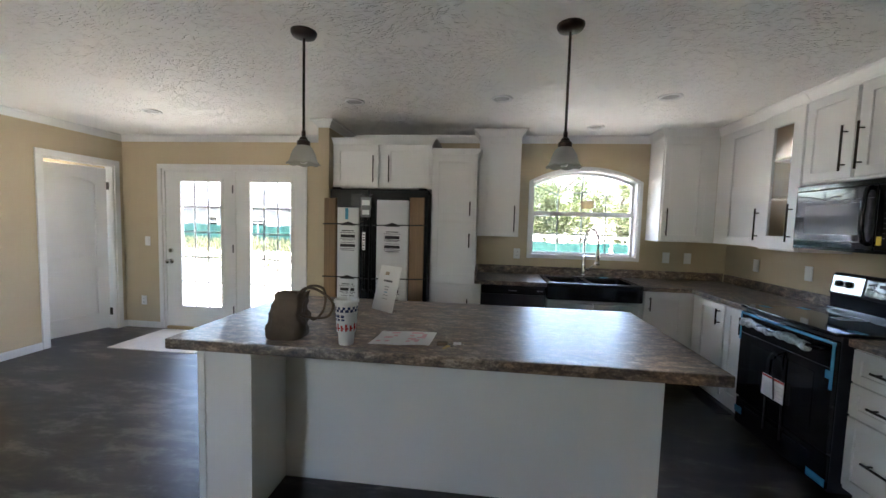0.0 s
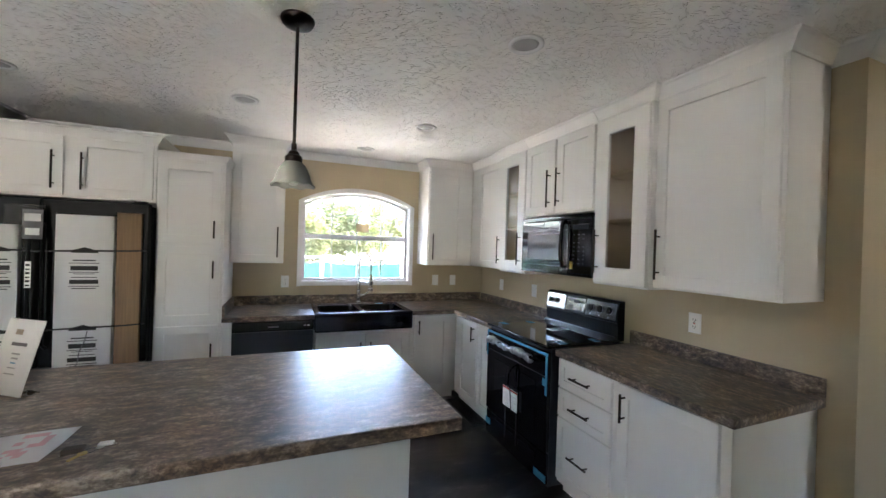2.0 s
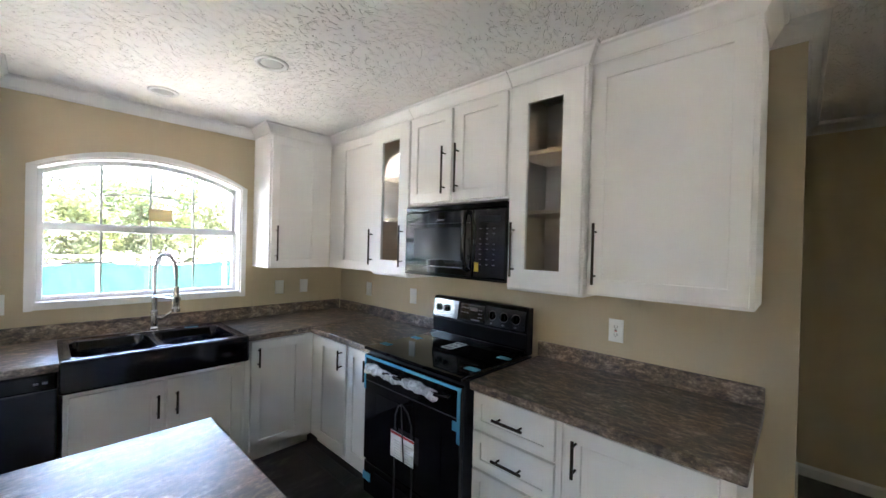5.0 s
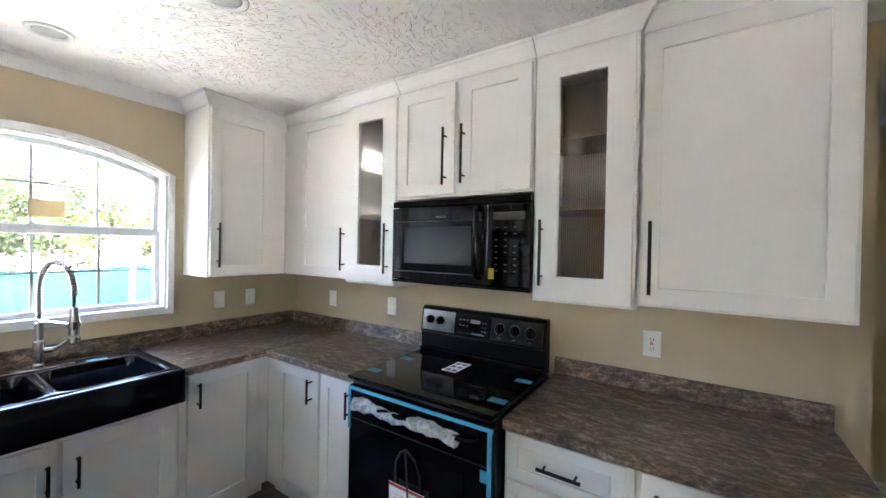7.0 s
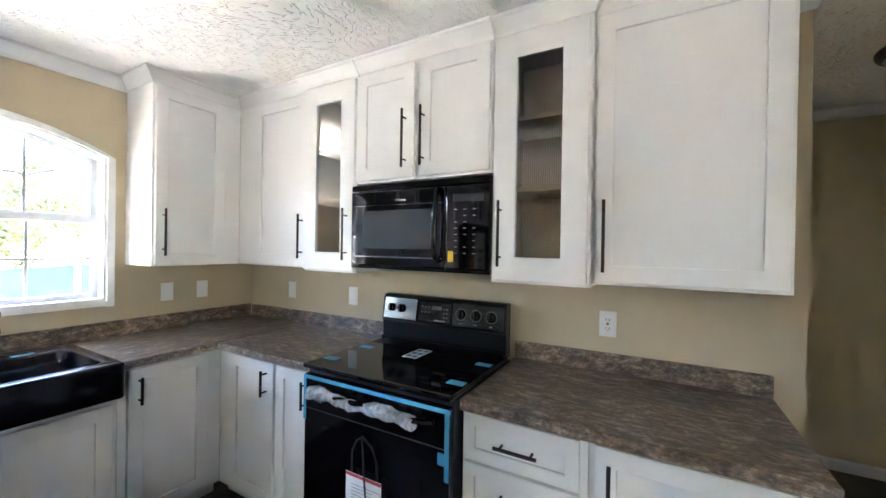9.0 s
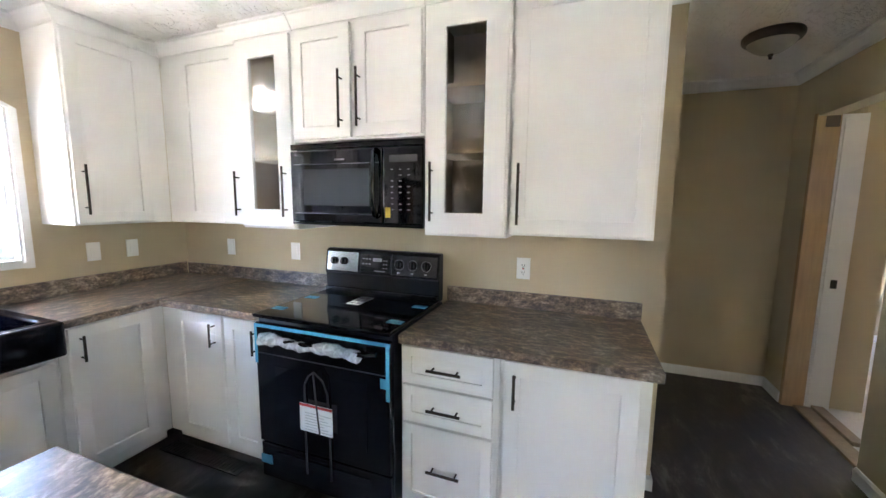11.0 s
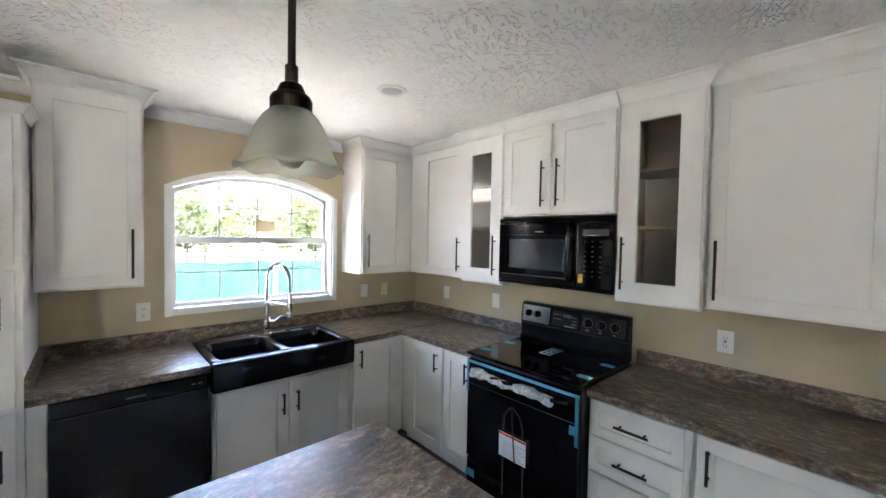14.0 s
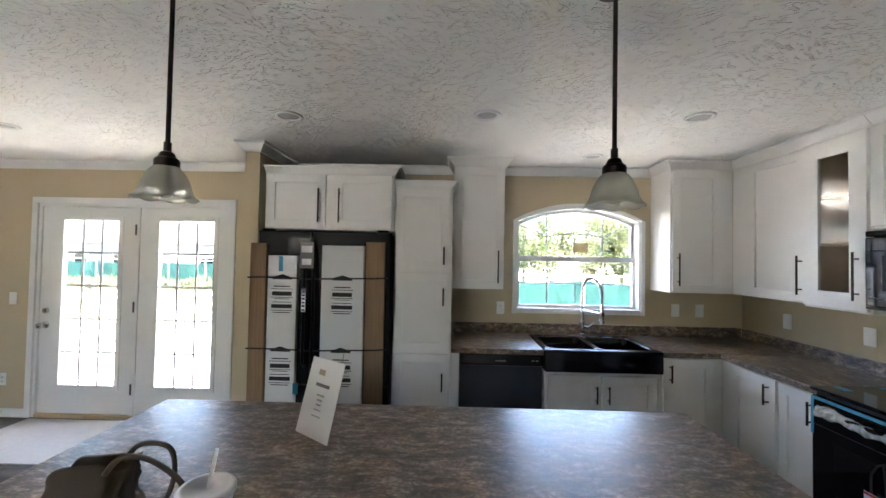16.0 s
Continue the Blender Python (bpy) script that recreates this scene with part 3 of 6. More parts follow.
def french_doors():
    d = thing("door_1", "white steel double patio doors with fifteen-lite glass", "door")
    tagged(d, kind="structure")
    t, c = 0.055, -5.635
    part("casing", boxes((FX0 - t, FX0, -0.018, 0, 0, FZ), (FX1, FX1 + t, -0.018, 0, 0, FZ), (FX0 - t, FX1 + t, -0.018, 0, FZ, FZ + t), bevel=0.004), TRIM, d)
    part("jamb", boxes((FX0, FX0 + 0.03, 0, 0.15, 0, FZ), (FX1 - 0.03, FX1, 0, 0.15, 0, FZ), (FX0 + 0.03, FX1 - 0.03, 0, 0.15, FZ - 0.03, FZ), (c - 0.022, c + 0.022, 0.004, 0.12, 0.03, FZ - 0.03)), TRIM, d)
    part("threshold", boxes((FX0 + 0.03, FX1 - 0.03, -0.01, 0.16, 0.0, 0.035), bevel=0.006), MAPLE, d, "worn wooden threshold")
    for n, (x0, x1, g0, g1) in enumerate(((FX0 + 0.033, c - 0.025, -6.35, -5.805), (c + 0.025, FX1 - 0.033, -5.43, -4.895))):
        z0, z1, gz0, gz1 = 0.04, FZ - 0.033, 0.30, 1.87
        y0, y1 = 0.012, 0.056
        leaf = part("leaf", boxes((x0, g0, y0, y1, z0, z1), (g1, x1, y0, y1, z0, z1), (g0, g1, y0, y1, z0, gz0), (g0, g1, y0, y1, gz1, z1)), TRIM, d, "white glazed door leaf, closed")
        r = 0.035
        part("glazing_frame", boxes((g0 - r, g0 + 0.006, y0 - 0.010, y0, gz0 - r, gz1 + r), (g1 - 0.006, g1 + r, y0 - 0.010, y0, gz0 - r, gz1 + r), (g0 + 0.006, g1 - 0.006, y0 - 0.010, y0, gz0 - r, gz0 + 0.006), (g0 + 0.006, g1 - 0.006, y0 - 0.010, y0, gz1 - 0.006, gz1 + r), bevel=0.003), TRIM, leaf)
        pane = part("pane", boxes((g0, g1, 0.030, 0.036, gz0, gz1)), GLASS, leaf)
        pane.visible_shadow = False
        w, h = (g1 - g0) / 3, (gz1 - gz0) / 5
        part("grille", boxes(*[(g0 + w * k - 0.009, g0 + w * k + 0.009, 0.020, 0.027, gz0, gz1) for k in (1, 2)], *[(g0, g1, 0.0205, 0.0265, gz0 + h * k - 0.009, gz0 + h * k + 0.009) for k in (1, 2, 3, 4)]), GRILLE, leaf)
        if n == 0:
            bm = bmesh.new()
            rod(bm, (x0 + 0.062, y0, 0.865), (x0 + 0.062, y0 - 0.006, 0.865), 0.032, 20)
            rod(bm, (x0 + 0.062, y0, 0.865), (x0 + 0.062, y0 - 0.05, 0.865), 0.012, 12)
            bmesh.ops.create_uvsphere(bm, u_segments=16, v_segments=10, radius=0.028, matrix=Matrix.Translation((x0 + 0.062, y0 - 0.058, 0.865)))
            part("door_knob", bm, CHROME, leaf, "satin nickel door knob", smooth=True)
            bm = bmesh.new()
            rod(bm, (x0 + 0.062, y0, 1.0), (x0 + 0.062, y0 - 0.018, 1.0), 0.029, 20, 0.025)
            box(bm, x0 + 0.057, x0 + 0.067, y0 - 0.032, y0 - 0.018, 0.985, 1.015)
            part("deadbolt", bm, CHROME, leaf, "satin nickel deadbolt")
        else:
            bm = bmesh.new()
            rod(bm, (x1 - 0.10, y0, 0.93), (x1 - 0.10, y0 - 0.004, 0.93), 0.008, 12)
            part("screw_cap", bm, CHROME, leaf)
    for z in (0.28, 1.05, 1.78):
        bm = bmesh.new()
        rod(bm, (c - 0.012, 0.002, z - 0.05), (c - 0.012, 0.002, z + 0.05), 0.008, 10)
        part("hinge", bm, STEEL, d, "dark steel hinge")


french_doors()


def panel_door(parent, w, h, thick, mat=TRIM):
    """A moulded two-panel leaf in local x (0..w), y (0..thick), z."""
    s = 0.115
    bm = boxes((0, w, 0.015, thick - 0.015, 0, h))
    zs = [0.0, 0.20, 0.78, 0.90, h - 0.13, h]
    for y0, y1, f0, f1 in ((0, 0.015, 0.006, 0.0152), (thick - 0.015, thick, thick - 0.0152, thick - 0.006)):
        box(bm, 0, s, y0, y1, 0, h)
        box(bm, w - s, w, y0, y1, 0, h)
        for a, b in ((0, 0.20), (0.78, 0.90)):
            box(bm, s, w - s, y0, y1, a, b)
        arch_fill(bm, s, w - s, y0, y1, h, steps=12, spring=h - 0.20, crown=h - 0.13)
        for a, b in ((0.235, 0.745), (0.935, h - 0.235)):
            box(bm, s + 0.035, w - s - 0.035, f0, f1, a, b, bevel=0.002)
    return part("leaf", bm, mat, parent)


def side_door():
    d = thing("door_2", "white moulded two-panel door standing slightly open", "door")
    tagged(d, kind="structure")
    t = 0.062
    part("casing", boxes((XW, XW + 0.018, LY0 - t, LY0, 0, LZ), (XW, XW + 0.018, LY1, LY1 + t, 0, LZ), (XW, XW + 0.018, LY0 - t, LY1 + t, LZ, LZ + t), bevel=0.004), TRIM, d)
    part("jamb", boxes((XW - 0.1, XW, LY0, LY0 + 0.018, 0, LZ), (XW - 0.1, XW, LY1 - 0.018, LY1, 0, LZ), (XW - 0.1, XW, LY0 + 0.018, LY1 - 0.018, LZ - 0.018, LZ)), TRIM, d)
    leaf = panel_door(d, 0.725, 1.962, 0.035)
    leaf.matrix_basis = pose(XW - 0.095, LY1 - 0.036, 0.026, 0, 0, 255)
    for z in (0.22, 1.78):
        bm = bmesh.new()
        rod(bm, (XW - 0.088, LY1 - 0.022, z - 0.045), (XW - 0.088, LY1 - 0.022, z + 0.045), 0.008, 10)
        box(bm, XW - 0.088, XW - 0.05, LY1 - 0.021, LY1 - 0.018, z - 0.045, z + 0.045)
        part("hinge", bm, BRONZE, d, "dark bronze hinge")


side_door()


def hall_doorway():
    bm = boxes((DX1, DX1 + 0.042, -4.455, -4.325, 0, DZ + 0.02), bevel=0.003)
    single("jamb_stud", bm, PINE, "raw pine stud at the side of the untrimmed doorway", "stud", kind="structure")
    bm = boxes((DX0, DX1 - 0.002, -4.49, -4.39, 0, 0.02), (DX0 + 0.35, DX1 - 0.01, -4.56, -4.488, 0.012, 0.04), bevel=0.006)
    single("subfloor_edge", bm, SUBFLOOR, "rough uncovered timber sill in the doorway", "sill", kind="structure")
    single("header_end", boxes((DX1 - 0.006, DX1 - 0.0005, -4.445, -4.372, DZ - 0.075, DZ - 0.001), bevel=0.001), BARK, "dark sawn end of the doorway header", "header", kind="structure")
    d = thing("door_jamb", "white painted door lining with a black strike plate", "door jamb")
    tagged(d, kind="structure")
    part("side_lining", boxes((DX1 + 0.002, DX1 + 0.030, -4.597, -4.458, 0.013, DZ + 0.005), bevel=0.002), TRIM, d)
    part("stop", boxes((DX1 - 0.010, DX1 + 0.001, -4.500, -4.470, 0.013, DZ - 0.02), bevel=0.002), TRIM, d)
    part("strike_plate", boxes((DX1 - 0.001, DX1 + 0.0015, -4.545, -4.510, 0.895, 0.955), bevel=0.0004), INK, d, "black strike plate")


hall_doorway()


# ---- cabinets ----
def bar_handle(parent, u, z, length, y=-0.02, level=False):
    """A dark bar pull on two posts, upright or level, centred on (u, z)."""
    bm = bmesh.new()
    h, r, out = length / 2, 0.0062, 0.034
    ends = [(u - h, y - out, z), (u + h, y - out, z)] if level else [(u, y - out, z - h), (u, y - out, z + h)]
    rod(bm, ends[0], ends[1], r, 12)
    for s in (-0.72, 0.72):
        p = (u + s * h, y, z) if level else (u, y, z + s * h)
        rod(bm, p, (p[0], y - out, p[2]), 0.0046, 8)
    return part("handle", bm, BRONZE, parent, "dark bronze bar handle", smooth=False)


def shaker(parent, u0, u1, z0, z1, handle=None, rail=0.062, name="door", glass=False, proud=0.02):
    """A framed door or drawer front, its back on local y 0."""
    bm = bmesh.new()
    e, r = 0.0018, rail
    def loop(a, y):
        return [bm.verts.new(p) for p in ((u0 + a, y, z0 + a), (u1 - a, y, z0 + a), (u1 - a, y, z1 - a), (u0 + a, y, z1 - a))]
    loops = [loop(0, 0), loop(0, -proud + e), loop(e, -proud), loop(r - e, -proud), loop(r, -proud + e), loop(r, 0 if glass else -proud + 0.010)]
    for a, b in zip(loops, loops[1:]):
        for k in range(4):
            bm.faces.new((a[k], a[(k + 1) % 4], b[(k + 1) % 4], b[k]))
    if glass:
        a, b = loops[-1], loops[0]
        for k in range(4):
            bm.faces.new((a[k], a[(k + 1) % 4], b[(k + 1) % 4], b[k]))
    else:
        bm.faces.new(loops[-1])
        bm.faces.new(loops[0][::-1])
    d = part(name, bm, PAINT, parent)
    if glass:
        g = bmesh.new()
        n = int((u1 - u0 - 2 * rail) / 0.0035)
        w = u1 - u0 - 2 * rail
        rows = []
        for y, amp in ((-0.010, 0.0011), (-0.006, 0.0)):
            rows.append([[g.verts.new((u0 + rail + w * k / n, y - amp * math.sin(k * math.pi / 2), z)) for k in range(n + 1)] for z in (z0 + rail - 0.004, z1 - rail + 0.004)])
        for r in rows:
            for k in range(n):
                g.faces.new((r[0][k], r[0][k + 1], r[1][k + 1], r[1][k]))
        a, b = rows
        for s in (0, 1):
            for k in range(n):
                g.faces.new((a[s][k], a[s][k + 1], b[s][k + 1], b[s][k]))
        for k in (0, n):
            g.faces.new((a[0][k], a[1][k], b[1][k], b[0][k]))
        p = part("glass_pane", g, REEDED, d, "vertically reeded glass pane", smooth=True)
        p.visible_shadow = False
    if handle:
        bar_handle(d, *handle, y=-proud)
    return d


def body(parent, w, d, z0, z1, toe=0.0):
    bm = boxes((0, w, 0, d, z0 + toe, z1), bevel=0.0015)
    if toe:
        box(bm, 0.0, w, 0.055, d, z0, z0 + toe - 0.0005)
    return part("body", bm, PAINT, parent)


def crown_top(parent, w, d, z0=2.352, ends=(True, True), out=0.06, height=None, left_d=None):
    """Crown moulding round the top of a cabinet, on its front and open ends."""
    top = H if height is None else z0 + height
    k = top - z0
    prof = [(0, z0), (0.006, z0), (0.012, z0 + 0.2 * k), (out * 0.75, z0 + 0.78 * k), (out * 0.95, z0 + 0.85 * k), (out, top - 0.001), (0, top - 0.001)]
    path = [(w, 0), (0, 0)]
    if ends[0]:
        path = path + [(0, left_d or d)]
    if ends[1]:
        path = [(w, d)] + path
    bm = bmesh.new()
    # walked from right to left along the front, so out is forwards
    sweep(bm, [(-u, z) for u, z in prof], path[::-1])
    return part("crown", bm, PAINT, parent)


def wall_cabinet(m, label, w, d, z0, z1, doors, ends=(False, False), crown=True, gap=None):
    c = thing("wall_cabinet", label, "cabinet", m)
    body(c, w, d, z0, z1)
    for dd in doors:
        shaker(c, *dd)
    if crown:
        crown_top(c, w, d, ends=ends)
    return c


Z0, ZT = 1.315, 2.36
UW = "white shaker wall cabinet with dark bar handle"
wall_cabinet(north(-2.65, -0.315), UW + " beside the window", 0.43, 0.313, Z0, ZT, [(0.012, 0.418, Z0 + 0.012, 2.335, (0.378, 1.505, 0.27))], ends=(True, True))
wall_cabinet(north(-0.832, -0.315), UW + " by the corner", 0.516, 0.313, Z0, ZT, [(0.012, 0.402, Z0 + 0.012, 2.335, (0.048, 1.51, 0.27))], ends=(True, False))
wall_cabinet(east(-0.315, -0.3155), UW + " in the corner", 0.681, 0.313, Z0, ZT, [(0.19, 0.672, Z0 + 0.012, 2.335, (0.642, 1.50, 0.26))])
wall_cabinet(east(-0.35, -1.402), "white painted two-door wall cabinet above the microwave", 0.762, 0.348, 1.775, ZT, [(0.006, 0.362, 1.787, 2.335, (0.315, 1.97, 0.28)), (0.392, 0.752, 1.787, 2.335, (0.42, 1.97, 0.28))])
wall_cabinet(east(-0.315, -2.57), "large white painted shaker wall cabinet at the end of the run", 0.595, 0.313, Z0, ZT, [(0.012, 0.580, Z0 + 0.012, 2.335, (0.045, 1.50, 0.27))], ends=(False, True))


def glass_cabinet(y, handle_u, label, ends):
    w, d, z0, z1, t = 0.40, 0.348, 1.302, ZT, 0.018
    c = thing("glass_cabinet", label, "cabinet", east(-0.35, y))
    bm = boxes((0, t, 0.02, d, z0, z1), (w - t, w, 0.02, d, z0, z1), (t, w - t, 0.02, d, z0, z0 + t), (t, w - t, 0.02, d, z1 - t, z1))
    f = 0.038
    for b in ((0, f, 0, 0.02, z0, z1), (w - f, w, 0, 0.02, z0, z1), (f, w - f, 0, 0.02, z0, z0 + f), (f, w - f, 0, 0.02, z1 - f, z1)):
        box(bm, *b)
    part("body", bm, PAINT, c)
    part("lining", boxes((t, w - t, d - 0.012, d - 0.004, z0 + t, z1 - t), (t, t + 0.004, 0.02, d - 0.012, z0 + t, z1 - t), (w - t - 0.004, w - t, 0.02, d - 0.012, z0 + t, z1 - t), (t + 0.004, w - t - 0.004, 0.02, d - 0.012, z0 + t, z0 + t + 0.004)), DARKWOOD, c, "brown wood-grain lining")
    for z in (1.70, 2.00):
        part("shelf", boxes((t + 0.005, w - t - 0.005, 0.03, d - 0.013, z - 0.009, z + 0.009)), MAPLE, c, "pale wood shelf")
    shaker(c, 0.01, w - 0.01, z0 + 0.012, 2.335, (handle_u, 1.51, 0.275), rail=0.098, glass=True)
    crown_top(c, w, d, ends=ends)
    return c


glass_cabinet(-0.998, 0.345, "narrow white wall cabinet with reeded glass door and wooden shelves", (True, False))
glass_cabinet(-2.168, 0.045, "narrow white wall cabinet with reeded glass door beside the microwave", (False, True))

# base units
BT = 0.852   # underside of the worktop
BD = 0.60


def base_cabinet(m, label, w, fronts, d=BD, drawers=(), name="base_cabinet", z1=BT):
    c = thing(name, label, "cabinet", m)
    body(c, w, d - 0.004, 0.0, z1, toe=0.075)
    for f in fronts:
        shaker(c, *f)
    for f in drawers:
        u0, u1, a, b = f
        dr = shaker(c, u0, u1, a, b, rail=0.045, name="drawer_front")
        bar_handle(dr, (u0 + u1) / 2, (a + b) / 2, 0.15, level=True)
    return c


BL = "white shaker base cabinet with dark bar handle"
base_cabinet(north(-1.94, -0.60), "white painted two-door sink base cabinet", 0.855, [(0.02, 0.418, 0.10, 0.70, (0.385, 0.565, 0.13)), (0.432, 0.835, 0.10, 0.70, (0.475, 0.565, 0.13))], z1=0.735)
base_cabinet(north(-1.083, -0.60), BL + " in the inner corner", 0.483, [(0.035, 0.405, 0.10, 0.84, (0.078, 0.735, 0.13))])
base_cabinet(east(-0.60, -0.6005), "white painted two-door base cabinet beside the range", 0.789, [(0.119, 0.489, 0.10, 0.84, (0.439, 0.735, 0.13)), (0.509, 0.769, 0.10, 0.84, (0.739, 0.735, 0.13))])
base_cabinet(east(-0.60, -2.165), "white painted three-drawer base cabinet with bar handles", 0.445, [], drawers=[(0.012, 0.42, 0.672, 0.84), (0.012, 0.42, 0.492, 0.660), (0.012, 0.42, 0.105, 0.480)])
base_cabinet(east(-0.60, -2.612), BL + " ending the run", 0.545, [(0.02, 0.505, 0.10, 0.84, (0.062, 0.73, 0.14))])
single("filler_panel", boxes((-2.655, -2.59, -0.60, -0.02, 0.0, BT), bevel=0.0015), PAINT, "white painted filler panel beside the dishwasher", "panel")


def pantry():
    c = thing("pantry_cabinet", "tall white painted pantry cabinet with stacked doors", "cabinet", north(-3.105, -0.615))
    w = 0.448
    body(c, w, 0.61, 0, 2.125, toe=0.075)
    shaker(c, 0.012, 0.425, 1.475, 2.095, (0.385, 1.585, 0.135))
    shaker(c, 0.012, 0.425, 0.862, 1.452, (0.385, 1.275, 0.135))
    shaker(c, 0.012, 0.425, 0.10, 0.838, (0.385, 0.635, 0.135))
    crown_top(c, w, 0.61, z0=2.118, ends=(False, True), out=0.035, height=0.045)


pantry()


def fridge_cabinet():
    c = thing("wall_cabinet", "white painted two-door cabinet above the refrigerator", "cabinet", north(-4.118, -0.61))
    body(c, 1.008, 0.605, 1.768, 2.215)
    shaker(c, 0.02, 0.475, 1.782, 2.195, (0.43, 1.955, 0.26))
    shaker(c, 0.545, 0.99, 1.782, 2.195, (0.588, 1.955, 0.26))
    crown_top(c, 1.008, 0.605, z0=2.20, ends=(False, True), out=0.05, height=0.06)


fridge_cabinet()


def handle_thread(x, y0, y1, z, sag):
    bm = bmesh.new()
    tube(bm, [(x, y0 + (y1 - y0) * k / 8, z - sag * 4 * (k / 8) * (1 - k / 8) - 0.010 * k / 8) for k in range(9)], 0.0011, 5)
    return single("packing_thread", bm, PAPER, "thin white packing thread tied between two cabinet handles", "thread")


handle_thread(-0.655, -0.6005 - 0.439, -0.6005 - 0.739, 0.752, 0.004)
handle_thread(-0.656, -0.6005 - 0.439, -0.6005 - 0.739, 0.722, 0.006)


# ---- worktops ----
def worktop():
    t = thing("worktop", "brown stone-patterned laminate worktop with low backsplash", "worktop")
    z0, z1, f = 0.853, 0.893, 0.643
    def slab(name, u0, u1, d0, d1, za, zb, m):
        o = part(name, boxes((u0, u1, d0, d1, za, zb), bevel=0.006), COUNTER, t)
        o.matrix_basis = m
        return o
    n = pose(0, 0, 0)
    e = pose(0, 0, 0, 0, 0, -90)
    # along the window: either side of the sink, and behind it
    slab("slab", -2.655, -1.955, -f, -0.001, z0, z1, n)
    slab("slab", -1.9545, -1.0905, -0.098, -0.001, z0, z1, n)
    slab("slab", -1.090, -0.001, -f, -0.001, z0, z1, n)
    # along the range wall, in its own turned frame
    slab("slab", 0.6435, 1.388, -f, -0.001, z0, z1, e)
    slab("slab", 2.168, 3.185, -f, -0.001, z0, z1, e)
    slab("backsplash", -2.655, -0.021, -0.02, -0.0005, z1, 0.985, n)
    slab("backsplash", 0.021, 1.388, -0.02, -0.0005, z1, 0.98, e)
    slab("backsplash", 2.168, 3.185, -0.02, -0.0005, z1, 0.98, e)
    o = part("side_splash", boxes((-2.655, -2.636, -f + 0.01, -0.0205, z1, 0.985), bevel=0.004), COUNTER, t)


worktop()


def island():
    t = thing("kitchen_island", "white panelled island with brown stone-patterned laminate top", "island")
    part("island_top", boxes((-3.97, -1.60, -2.84, -1.775, 0.845, 0.893), bevel=0.007), COUNTER, t, "brown stone-patterned laminate top")
    x0, x1, y0, y1 = -3.63, -1.655, -2.42, -1.84
    part("base", boxes((x0, x1, y0, y1, 0.0, 0.8445), bevel=0.002), PAINT, t, "smooth white back panel")
    part("end_wing", boxes((-3.89, x0, -2.73, y1, 0.0, 0.8445), bevel=0.002), PAINT, t, "white end post with a plain face")
    part("corner_strip", boxes((-3.897, -3.862, -2.737, -2.7305, 0.0, 0.844), (-3.8965, -3.8905, -2.7305, -2.70, 0.0, 0.844), bevel=0.0015), PAINT, t)


island()


